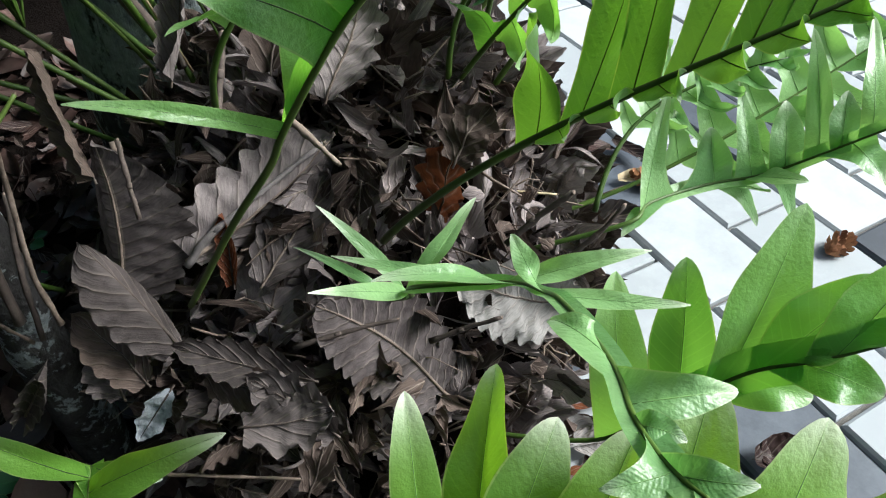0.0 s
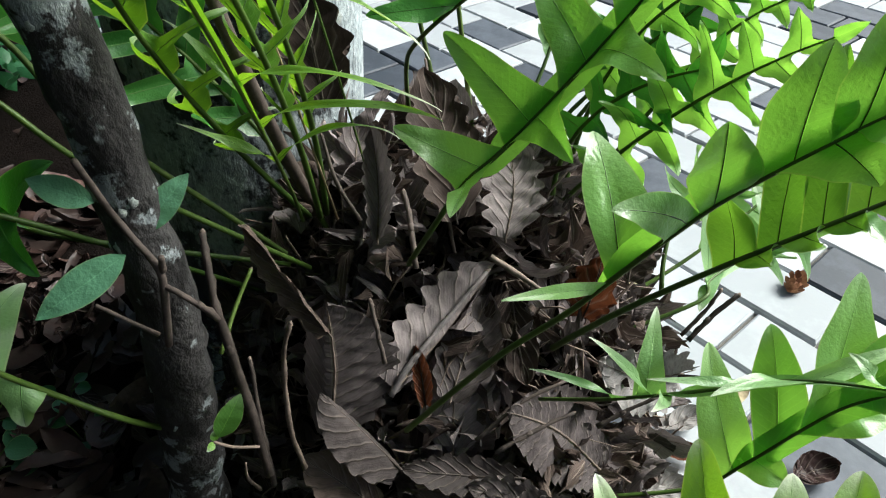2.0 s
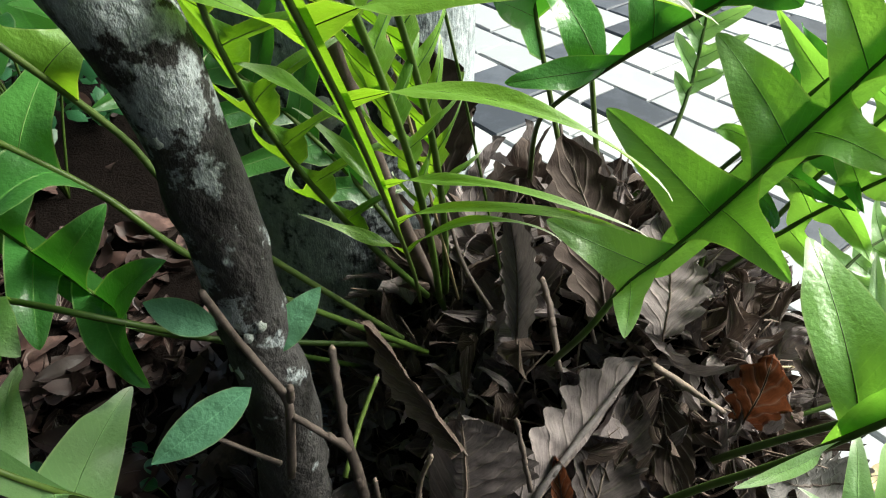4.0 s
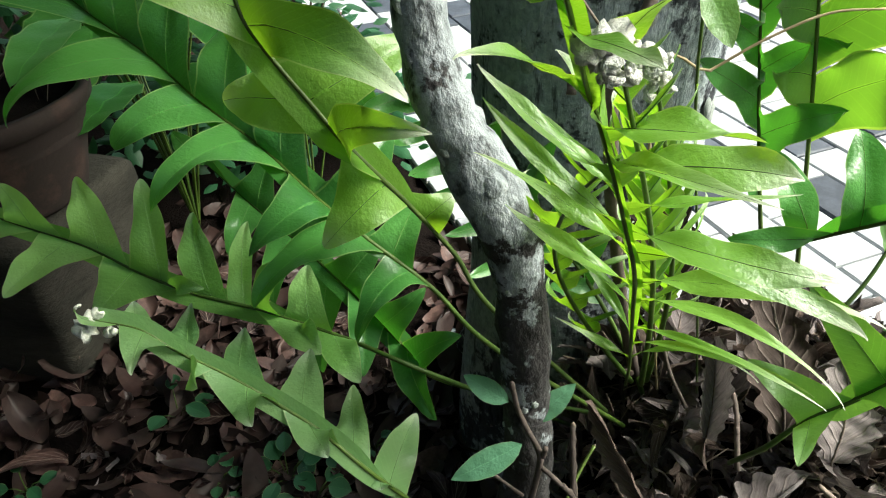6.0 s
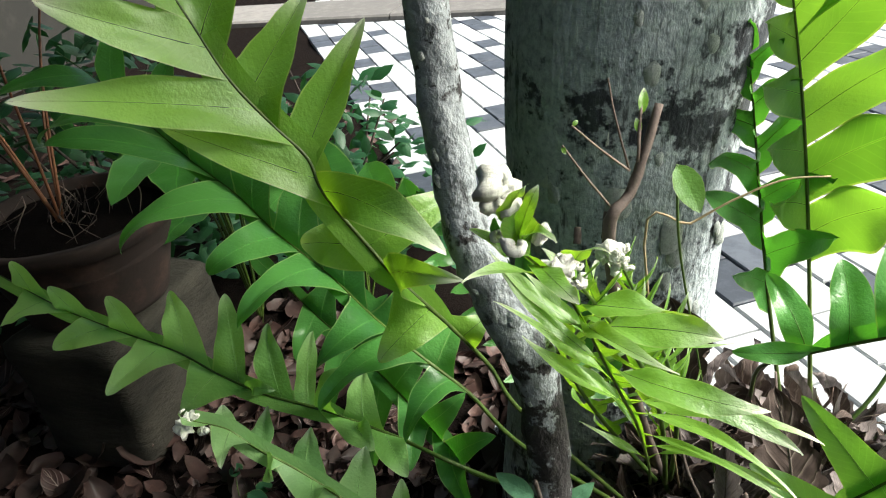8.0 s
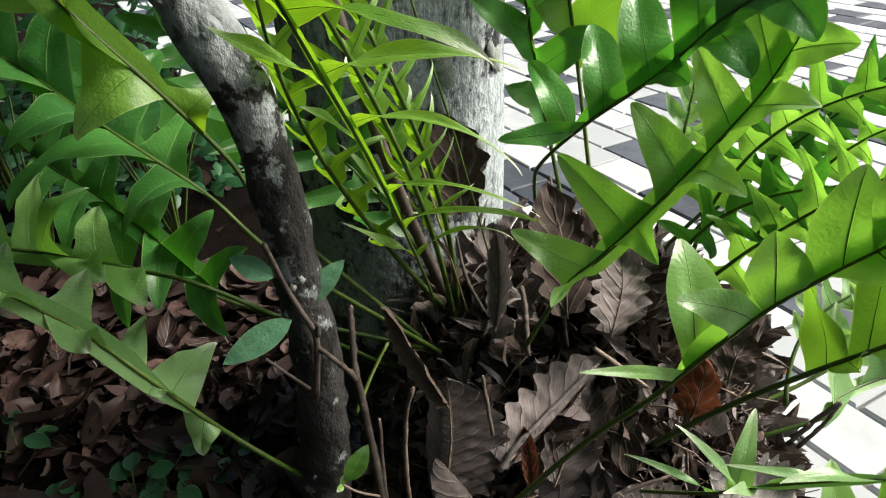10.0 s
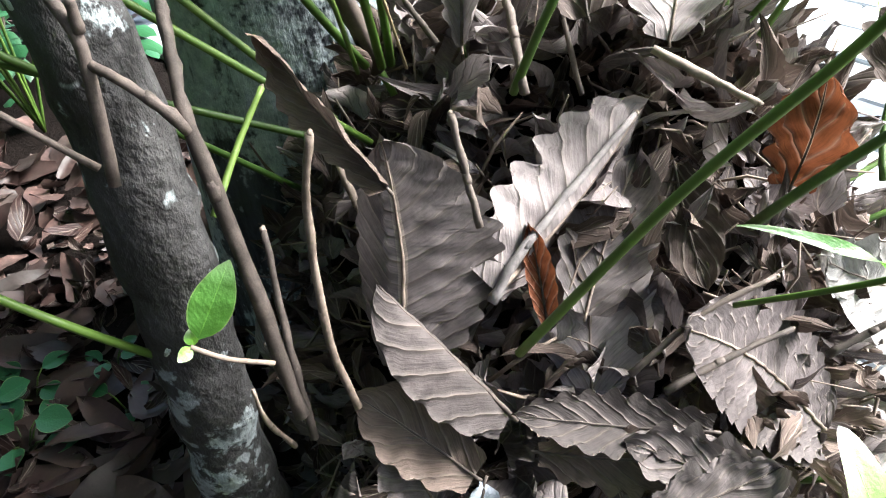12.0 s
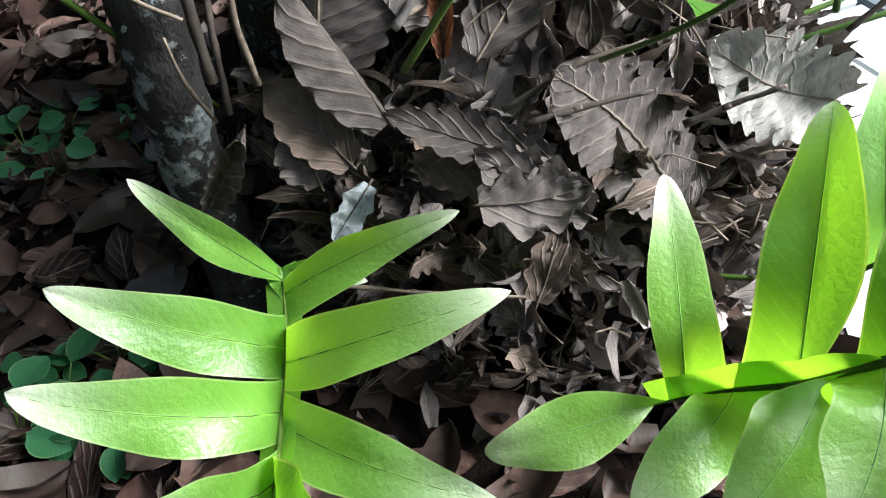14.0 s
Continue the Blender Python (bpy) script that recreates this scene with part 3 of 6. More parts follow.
def green_leaf(parent, base, tip, width, face, material, name="leaf", blunt=2.2, cup=0.1, droop=0.3, seed=3, label="", rows=11):
    """A simple oval leaf blade, as a part of a plant."""
    base, tip = Vector(base), Vector(tip)
    d = (tip - base).normalized()
    n = Vector(face)
    n = (n - d * n.dot(d)).normalized()
    length = (tip - base).length
    verts, uv, faces = [], [], []
    cols = (-1, -0.6, -0.1, 0.1, 0.6, 1)
    x = d.cross(n)
    for i in range(rows):
        f = i / (rows - 1)
        w = width * math.sin(math.pi * f ** 0.85) ** 0.8 + 0.0006
        for c in cols:
            z = cup * abs(c) * w + droop * length * (f * (1 - f)) + 0.03 * width * math.sin(f * 40 + c)
            verts.append(base + d * (f * length) + x * (c * w / 2) + n * z)
            uv.append((c * 0.5 + 0.5, f))
        if i:
            o = (i - 1) * len(cols)
            for c in range(len(cols) - 1):
                faces.append((o + c, o + c + 1, o + len(cols) + c + 1, o + len(cols) + c))
    return mesh_thing(name, verts, faces, material, parent, label, uv=uv)


# ---- ground, paving, kerb ----
A_DIR, B_DIR = Vector((0.51, -0.86, 0)).normalized(), Vector((0.86, 0.51, 0)).normalized()
PAVE_EDGE = 0.24
PAVER_L, PAVER_W = 0.21, 0.142


def ground_height(x, y):
    """Bare earth: nearly level, a little hollow by the pots."""
    b = x * B_DIR.x + y * B_DIR.y
    near = max(0.0, 1 - math.hypot(x + 0.2, y - 0.6) / 2.5)
    rise = 0.012 * noise.noise((x * 3, y * 3, 0)) + 0.006 * noise.noise((x * 11, y * 11, 2))
    return (rise * near if b < PAVE_EDGE else 0.0) - (0.035 if b > PAVE_EDGE - 0.03 else 0.0)


def build_ground():
    # fine steps near the fern, growing towards the horizon
    line = [0.0]
    step = 0.04
    while line[-1] < 3000:
        line.append(line[-1] + step)
        step = step if line[-1] < 2.0 else step * 1.35
    line = [-v for v in reversed(line[1:])] + line
    n = len(line)
    verts = [(x - 0.3, y + 0.6, ground_height(x - 0.3, y + 0.6)) for y in line for x in line]
    faces = [(j * n + i, j * n + i + 1, (j + 1) * n + i + 1, (j + 1) * n + i) for j in range(n - 1) for i in range(n - 1)]
    mesh_thing("ground", verts, faces, SOIL_SHADED, None, "bare soil under dead leaves, shade in its colour", "ground", kind="structure")


def paver_mesh(name, material):
    l, w, h, e = PAVER_L - 0.007, PAVER_W - 0.007, 0.03, 0.004
    verts, faces = [], []
    for z, k in ((-h, 0), (-e, 0), (0, e)):
        verts += [(-l / 2 + k, -w / 2 + k, z), (l / 2 - k, -w / 2 + k, z), (l / 2 - k, w / 2 - k, z), (-l / 2 + k, w / 2 - k, z)]
    for r in (0, 4):
        faces += [(r + i, r + (i + 1) % 4, r + 4 + (i + 1) % 4, r + 4 + i) for i in range(4)]
    faces.append((8, 9, 10, 11))
    me = mesh_data(name, verts, faces, material)
    me.polygons.foreach_set("use_smooth", [False] * len(me.polygons))
    return me


def build_paving():
    rng = random.Random(4)
    rot = Matrix((A_DIR, B_DIR, Vector((0, 0, 1)))).transposed().to_4x4()
    bed_pts = [A_DIR * a + B_DIR * b for a, b in ((-7.2, PAVE_EDGE), (4.2, PAVE_EDGE), (4.2, 5.0), (-7.2, 5.0))]
    bed = mesh_thing("pavement", [(p.x, p.y, -0.012) for p in bed_pts], [(0, 1, 2, 3)], JOINT, None, "white and dark grey block paving in running bond", "pavement", kind="structure")
    meshes = {False: paver_mesh("paver", PAVER_WHITE), True: paver_mesh("paver", PAVER_DARK)}
    places = []
    rows = int((5.0 - PAVE_EDGE) / PAVER_W)
    for r in range(rows):
        b = PAVE_EDGE + (r + 0.5) * PAVER_W
        for c in range(-34, 20):
            a = (c + 0.5 * (r % 2) + 0.32) * PAVER_L
            dark = (c * 2 + r * 3 + (r // 2)) % 7 in (0, 1) if r % 2 else (c * 2 + r * 5 + 3) % 7 in (0, 2)
            if r < 13 and -5 <= c <= 1:
                dark = (r, c) in {(12, -2), (9, -2), (7, -2), (5, -2), (6, 0), (4, 0), (8, -1), (3, -4), (5, -4), (9, -4), (2, -1), (1, -3), (10, 0), (11, -4)}
            places.append((a, b, dark, (Vector((0.35, 0.9, 0)) - A_DIR * a - B_DIR * b).length))
    places.sort(key=lambda q: q[3])
    far = {False: ([], []), True: ([], [])}
    for k, (a, b, dark, dist) in enumerate(places):
        p = A_DIR * a + B_DIR * b
        m = Matrix.Translation((p.x, p.y, rng.uniform(-0.002, 0.002))) @ rot @ pose(0, 0, 0, rng.uniform(-0.5, 0.5), rng.uniform(-0.4, 0.4), rng.uniform(-0.4, 0.4))
        if k < 290:
            ob = new("paver", meshes[dark])
            ob.parent = bed
            ob.matrix_basis = m
        else:
            vs, fs = far[dark]
            o = len(vs)
            vs += [m @ v.co for v in meshes[dark].vertices]
            fs += [tuple(o + i for i in q.vertices) for q in meshes[dark].polygons]
    for dark, (vs, fs) in far.items():
        ob = mesh_thing("far_pavers", vs, fs, PAVER_DARK if dark else PAVER_WHITE, bed, kind="stuff")
        ob.data.polygons.foreach_set("use_smooth", [False] * len(ob.data.polygons))


def build_kerb():
    # a low concrete kerb at the far side of the paving, leaf-strewn verge behind it
    p, d = Vector((-2.1, 5.35, 0)), Vector((1.0, 0.06, 0)).normalized()
    q = Vector((-d.y, d.x, 0))
    kerb = empty_thing("kerb", p, "low grey concrete kerb beyond the paving", "kerb")
    kerb["kind"] = "structure"
    for i in range(-6, 9):
        a, b = p + d * (i * 1.0 + 0.005), p + d * (i * 1.0 + 0.995)
        v = []
        for o, z in ((0, -0.05), (0, 0.035), (0.02, 0.05), (0.8, 0.05), (0.8, -0.05)):
            v += [a + q * o + Vector((0, 0, z)), b + q * o + Vector((0, 0, z))]
        f = [(k * 2, k * 2 + 1, k * 2 + 3, k * 2 + 2) for k in range(4)] + [(0, 2, 4, 6, 8), (9, 7, 5, 3, 1)]
        ob = mesh_thing("kerb_stone", v, f, KERB, kerb)
        ob.data.polygons.foreach_set("use_smooth", [False] * len(ob.data.polygons))


def build_sky_blocks():
    # plain dark walls, added behind and beside the walk to block low sky light
    for name, x0, y0, x1, y1 in (("wall_south", -4.2, -1.95, 1.2, -1.8), ("wall_west", -4.2, -1.8, -4.05, 5.2)):
        v = [(x, y, z) for z in (-0.1, 2.7) for x, y in ((x0, y0), (x1, y0), (x1, y1), (x0, y1))]
        f = [(0, 3, 2, 1), (4, 5, 6, 7)] + [(i, (i + 1) % 4, 4 + (i + 1) % 4, 4 + i) for i in range(4)]
        ob = mesh_thing(name, v, f, SKY_BLOCK, None, "plain dark wall added to block low sky light", "wall", kind="structure")
        ob.data.polygons.foreach_set("use_smooth", [False] * 6)


build_sky_blocks()
build_ground()
build_paving()
build_kerb()


# ---- the two trunks ----
def trunk(name, label, points, radii, material, sides, rough, group="", knots=()):
    pts = smooth_line(points, 8)
    k = len(radii) - 1
    rad = []
    for i in range(len(pts)):
        f = i / (len(pts) - 1) * k
        j = min(int(f), k - 1)
        rad.append(radii[j] + (radii[j + 1] - radii[j]) * (f - j))
    v, f = tube(pts, rad, sides, rough)
    tree = empty_thing(name, points[0], label, "tree trunk", group)
    mesh_thing("bark", v, f, material, tree)
    for at, out, size in knots:
        at, out = Vector(at), Vector(out).normalized()
        for q, s in ((0.0, 1.3), (0.15, 0.6)):
            pts2 = [at - out * size * 0.8, at + out * size * (0.2 + q), at + out * size * (0.45 + q)]
            v, f = tube(pts2, [size * 1.25 * s, size * 0.85 * s, size * 0.35 * s], 10, 0.6)
            mesh_thing("knot", v, f, material, tree)
    return tree


THIN = trunk("thin_trunk", "slender grey tree stem with pale lichen and a crook", [(-0.35, 0.395, -0.02), (-0.345, 0.39, 0.12), (-0.339, 0.384, 0.25), (-0.325, 0.372, 0.36), (-0.316, 0.366, 0.46), (-0.318, 0.369, 0.55), (-0.326, 0.372, 0.66), (-0.338, 0.369, 0.725), (-0.361, 0.378, 0.765), (-0.381, 0.386, 0.805), (-0.396, 0.4, 0.875), (-0.41, 0.41, 1.05), (-0.415, 0.42, 1.3), (-0.4, 0.43, 1.7)],
      [0.029, 0.027, 0.0255, 0.0235, 0.021, 0.019, 0.0185, 0.0195, 0.02, 0.0175, 0.0168, 0.016, 0.0155, 0.015], THIN_BARK, 22, 0.22,
      knots=[((-0.346, 0.357, 0.752), (-0.25, -1, 0.15), 0.007), ((-0.34, 0.365, 0.24), (-0.2, -1, 0.2), 0.006)])
THICK = trunk("thick_trunk", "thick tree trunk, dark bark blotched with pale lichen", [(-0.285, 0.8, -0.03), (-0.284, 0.8, 0.2), (-0.282, 0.8, 0.5), (-0.27, 0.8, 0.8), (-0.252, 0.8, 1.1), (-0.24, 0.8, 1.6), (-0.23, 0.8, 2.6)],
      [0.165, 0.15, 0.141, 0.145, 0.152, 0.15, 0.14], THICK_BARK, 48, 0.07)


def trunk_details():
    """Root flares, raised lichen crusts, and an unseen leafy crown added overhead to shade the soil."""
    rng = random.Random(19)
    for a in (5.6, 0.3, 1.4, 2.4):
        d = Vector((math.cos(a), math.sin(a), 0))
        c = Vector((-0.285, 0.8, 0))
        line = smooth_line([c + d * 0.11 + Vector((0, 0, 0.34)), c + d * 0.16 + Vector((0, 0, 0.14)), c + d * 0.24 + Vector((0, 0, 0.02)), c + d * 0.34 - Vector((0, 0, 0.03))], 5)
        v, f = tube(line, [0.05 - 0.03 * i / len(line) for i in range(len(line))], 12, 0.25)
        mesh_thing("root", v, f, THICK_BARK, THICK)
    for k in range(46):
        a, z, r = rng.uniform(math.pi * 1.02, math.pi * 1.98), rng.uniform(0.45, 1.15), rng.uniform(0.006, 0.02)
        verts, faces = [], []
        n = 14
        ph = rng.uniform(0, 9)
        for ring, q in ((0, 0.0), (1, 0.75), (2, 1.0)):
            for i in range(n):
                b = 2 * math.pi * i / n
                rr = r * q * (1 + 0.45 * noise.noise((math.cos(b) * 1.3 + ph, math.sin(b) * 1.3, ph)))
                ax = -0.282 + 0.045 * max(0, z - 0.5)
                aa = a + rr * math.cos(b) / 0.147
                lift = 0.144 + 0.012 * (z - 0.6) + (0.0007 if ring < 2 else -0.002)
                verts.append((ax + lift * math.cos(aa), 0.8 + lift * math.sin(aa), z + rr * math.sin(b) * 1.3))
        for ring in (0, 1):
            faces += [(ring * n + i, ring * n + (i + 1) % n, (ring + 1) * n + (i + 1) % n, (ring + 1) * n + i) for i in range(n)]
        mesh_thing("lichen_patch", verts, faces, LICHEN, THICK)
    stem = ((0.36, -0.325, 0.0235, 0.372), (0.46, -0.316, 0.021, 0.366), (0.55, -0.318, 0.019, 0.369), (0.66, -0.326, 0.0185, 0.372), (0.725, -0.338, 0.0195, 0.369), (0.765, -0.361, 0.02, 0.378), (0.805, -0.381, 0.0175, 0.386), (0.875, -0.396, 0.0168, 0.4), (1.05, -0.41, 0.016, 0.41), (1.3, -0.415, 0.0155, 0.42))
    zs, xs, rs, ys = zip(*stem)
    for k in range(36):
        z = rng.uniform(0.7, 1.2) if k % 4 else rng.uniform(0.35, 0.7)
        a, r = rng.gauss(math.pi * 1.27, 0.5), rng.uniform(0.0015, 0.0038)
        verts, faces = [], []
        n = 12
        ph = rng.uniform(0, 9)
        for ring, q in ((0, 0.0), (1, 0.75), (2, 1.0)):
            for i in range(n):
                b = 2 * math.pi * i / n
                rr = r * q * (1 + 0.9 * noise.noise((math.cos(b) * 1.7 + ph, math.sin(b) * 1.3, ph)))
                zz = z + rr * math.sin(b) * 1.4
                rad = float(np.interp(zz, zs, rs))
                aa = a + rr * math.cos(b) / rad
                rad += 0.0005 if ring < 2 else -0.002
                verts.append((float(np.interp(zz, zs, xs)) + rad * math.cos(aa), float(np.interp(zz, zs, ys)) + rad * math.sin(aa), zz))
        for ring in (0, 1):
            faces += [(ring * n + i, ring * n + (i + 1) % n, (ring + 1) * n + (i + 1) % n, (ring + 1) * n + i) for i in range(n)]
        mesh_thing("lichen_patch", verts, faces, LICHEN, THIN)
    # leaves out of view overhead, spread only to block sun and sky on the left
    lv, lf, luv = [], [], []
    for k in range(4300):
        p = Vector((rng.uniform(-4.5, 1.05), rng.uniform(-0.6, 2.6), rng.uniform(2.1, 3.0)))
        d = Vector((rng.uniform(-1, 1), rng.uniform(-1, 1), rng.uniform(-0.7, 0.2))).normalized()
        x = d.cross(Vector((rng.uniform(-0.4, 0.4), rng.uniform(-0.4, 0.4), 1))).normalized()
        l, w = rng.uniform(0.16, 0.3), rng.uniform(0.07, 0.11)
        o = len(lv)
        lv += [p, p + d * l * 0.5 + x * w, p + d * l, p + d * l * 0.5 - x * w]
        luv += [(0.5, 0), (1, 0.5), (0.5, 1), (0, 0.5)]
        lf.append((o, o + 1, o + 2, o + 3))
    mesh_thing("crown", lv, lf, SHRUB, THICK, kind="stuff", uv=luv)
    # limbs for the added crown, out of view as well
    for a, tip in ((0.0, (-1.6, 1.4, 2.8)), (1.0, (-1.2, -0.6, 2.9)), (2.0, (0.0, 1.3, 2.8))):
        line = smooth_line([(-0.265, 0.8, 2.3), tuple(Vector((-0.265, 0.8, 2.5)).lerp(Vector(tip), 0.4)), tip], 5)
        v, f = tube(line, [0.06 - 0.045 * i / len(line) for i in range(len(line))], 10, 0.15)
        mesh_thing("limb", v, f, THICK_BARK, THICK)


trunk_details()


# ---- the nest: a heap of humus with dead shield leaves ----
NEST_X, NEST_Y = -0.07, 0.6


def nest_point(a, h):
    """A place on the heap: a = angle round it (0 towards -y), h = 0 at the ground, 1 at the crown."""
    r = 0.3 * (1 - h**2.4) ** 0.62
    x = NEST_X + r * 0.86 * math.sin(a)
    y = NEST_Y - r * 0.98 * math.cos(a)
    return Vector((x, y, 0.44 * h))


def build_nest_core():
    verts, faces = [], []
    rows, cols = 22, 56
    for i in range(rows + 1):
        for k in range(cols):
            p = nest_point(2 * math.pi * k / cols, i / rows * 0.999)
            c = Vector((NEST_X, NEST_Y, p.z))
            verts.append(c + (p - c) * (0.9 + 0.1 * noise.noise(p * 14)) + Vector((0, 0, 0.012 * noise.noise(p * 22) - 0.004)))
    for i in range(rows):
        for k in range(cols):
            q = (k + 1) % cols
            faces.append((i * cols + k, i * cols + q, (i + 1) * cols + q, (i + 1) * cols + k))
    mesh_thing("humus_mound", verts, faces, HUMUS_SHADED, None, "mound of crumbly humus under the fern, shade in its colour", "humus mound", at=(NEST_X, NEST_Y, 0))


build_nest_core()


# ---- the fern's fronds ----
leaf_frond("broad green fern frond arching out of the dry nest", [(-0.154, 0.327, 0.347), (-0.098, 0.302, 0.448), (-0.061, 0.280, 0.510), (-0.048, 0.270, 0.538), (-0.019, 0.255, 0.590), (0.000, 0.247, 0.617), (0.026, 0.234, 0.649), (0.046, 0.227, 0.669), (0.078, 0.220, 0.696)],
           [(3.00, (-0.120, 0.234, 0.574), 0.010, 0.12), (3.30, (-0.031, 0.353, 0.596), 0.042, 0.05), (4.15, (-0.068, 0.241, 0.619), 0.026, 0.15), (4.65, (-0.018, 0.245, 0.661), 0.042, 0.05), (5.70, (0.022, 0.247, 0.697), 0.042, 0.05), (6.60, (0.039, 0.239, 0.716), 0.042, 0.05), (7.45, (0.049, 0.225, 0.734), 0.042, 0.05), (6.20, (0.031, 0.200, 0.651), 0.030, 0.05), (6.95, (0.042, 0.185, 0.668), 0.035, 0.05), (8.00, (0.107, 0.221, 0.713), 0.030, 0)], FERN_BRIGHT, (-0.3, -0.5, 0.8), dark=True, seed=3, web=0.8)
leaf_frond("young fern frond with curled downy lobes arching forward", [(-0.039, 0.338, 0.349), (-0.010, 0.297, 0.394), (0.008, 0.266, 0.433), (0.012, 0.234, 0.476), (0.052, 0.212, 0.505), (0.060, 0.166, 0.551), (0.063, 0.147, 0.567), (0.068, 0.113, 0.586), (0.067, 0.091, 0.598), (0.069, 0.076, 0.606), (0.073, 0.067, 0.611)],
           [(1.35, (-0.066, 0.308, 0.427), 0.008, 0.1), (2.00, (-0.041, 0.280, 0.486), 0.011, 0.1), (1.90, (0.044, 0.339, 0.444), 0.019, 0.05), (2.20, (-0.032, 0.210, 0.497), 0.013, 0.1), (3.75, (-0.025, 0.232, 0.498), 0.008, 0.1), (4.00, (-0.003, 0.204, 0.512), 0.012, 0.1), (4.25, (0.106, 0.202, 0.536), 0.012, 0.15), (4.90, (0.050, 0.187, 0.557), 0.011, 0.3), (5.40, (0.100, 0.148, 0.567), 0.008, 0.1), (6.95, (0.056, 0.134, 0.575), 0.013, 0.2), (7.80, (0.091, 0.099, 0.596), 0.011, 0.25), (8.20, (0.075, 0.083, 0.602), 0.008, 0.3), (9.25, (0.081, 0.069, 0.613), 0.009, 0.2), (9.15, (0.056, 0.071, 0.606), 0.008, 0.2), (10.00, (0.077, 0.058, 0.612), 0.010, 0.1)], FERN_PALE, (0.0, -0.4, 0.9), seed=7, stalk=0.0014, taper=0.6)
leaf_frond("low fern frond with broad upright lobes", [(0.055, 0.138, 0.348), (0.048, 0.160, 0.293), (0.032, 0.178, 0.254), (0.018, 0.194, 0.216), (0.005, 0.200, 0.196)],
           [(3.00, (-0.001, 0.287, 0.307), 0.036, 0.06), (1.05, (0.059, 0.261, 0.379), 0.042, 0.06), (0.00, (0.086, 0.203, 0.415), 0.042, 0.06), (4.00, (-0.098, 0.169, 0.179), 0.042, 0.15), (2.00, (-0.026, 0.115, 0.245), 0.040, 0.2), (0.75, (0.003, 0.093, 0.289), 0.045, 0.2), (0.05, (0.027, 0.078, 0.327), 0.045, 0.2)], FERN_NEW, (-0.1, -0.6, 0.7), seed=9, blunt=5, taper=0)
leaf_frond("low fern frond with broad upright lobes beside the paving", [(0.075, 0.150, 0.315), (0.092, 0.138, 0.346), (0.104, 0.128, 0.370), (0.124, 0.115, 0.401), (0.141, 0.102, 0.432), (0.152, 0.089, 0.460), (0.170, 0.072, 0.494)],
           [(1.00, (0.121, 0.189, 0.430), 0.044, 0.06), (2.70, (0.142, 0.185, 0.478), 0.046, 0.06), (4.00, (0.169, 0.153, 0.501), 0.046, 0.06), (5.30, (0.194, 0.125, 0.527), 0.046, 0.06), (2.00, (0.082, 0.081, 0.366), 0.042, 0.1), (3.20, (0.112, 0.066, 0.407), 0.044, 0.1), (4.40, (0.132, 0.051, 0.443), 0.044, 0.1), (6.00, (0.203, 0.065, 0.514), 0.040, 0.1)], FERN_NEW, (-0.1, -0.6, 0.7), seed=12, blunt=5, taper=0)
leaf_frond("short bright fern frond reaching over the leaf litter", [(-0.170, -0.160, 0.050), (-0.165, -0.120, 0.250), (-0.171, 0.048, 0.327), (-0.181, 0.085, 0.308), (-0.198, 0.137, 0.275), (-0.208, 0.174, 0.261), (-0.219, 0.214, 0.251), (-0.232, 0.254, 0.248)],
           [(6.75, (-0.292, 0.237, 0.338), 0.026, 0.08), (5.40, (-0.304, 0.164, 0.336), 0.038, 0.2), (4.10, (-0.292, 0.109, 0.339), 0.038, 0.2), (3.20, (-0.227, 0.064, 0.347), 0.038, 0.2), (6.45, (-0.117, 0.248, 0.311), 0.028, 0.08), (5.10, (-0.089, 0.171, 0.340), 0.038, 0.2), (3.95, (-0.091, 0.087, 0.314), 0.032, 0.2), (3.05, (-0.148, 0.063, 0.331), 0.038, 0.2), (2.20, (-0.187, 0.034, 0.350), 0.030, 0.2), (6.70, (-0.240, 0.252, 0.253), 0.012, 0), (7.00, (-0.174, 0.243, 0.252), 0.020, 0.2)], FERN_NEW, (0.0, -0.6, 0.75), dark=True, seed=11, blunt=3.4, web=0.6)
leaf_frond("green fern frond with pointed lobes above the nest", [(-0.138, 0.418, 0.444), (-0.123, 0.398, 0.495), (-0.101, 0.399, 0.532), (-0.080, 0.400, 0.551), (-0.059, 0.402, 0.572), (-0.032, 0.405, 0.602), (-0.007, 0.408, 0.631), (0.013, 0.408, 0.658), (0.031, 0.408, 0.684), (0.046, 0.409, 0.713), (0.060, 0.411, 0.743)],
           [(2.60, (-0.149, 0.421, 0.570), 0.030, 0.08), (4.15, (-0.108, 0.457, 0.622), 0.032, 0.08), (5.50, (-0.051, 0.455, 0.665), 0.034, 0.05), (7.00, (-0.010, 0.440, 0.711), 0.032, 0.05), (8.35, (0.020, 0.434, 0.756), 0.030, 0.05), (2.10, (-0.123, 0.343, 0.545), 0.020, 0.05), (4.30, (-0.053, 0.326, 0.591), 0.026, 0.1), (5.80, (0.010, 0.352, 0.628), 0.030, 0.2), (7.60, (0.050, 0.358, 0.689), 0.034, 0.1), (9.00, (0.072, 0.371, 0.726), 0.034, 0.1), (10.00, (0.080, 0.426, 0.776), 0.030, 0)], FERN_BRIGHT, (-0.3, -0.6, 0.7), seed=13)
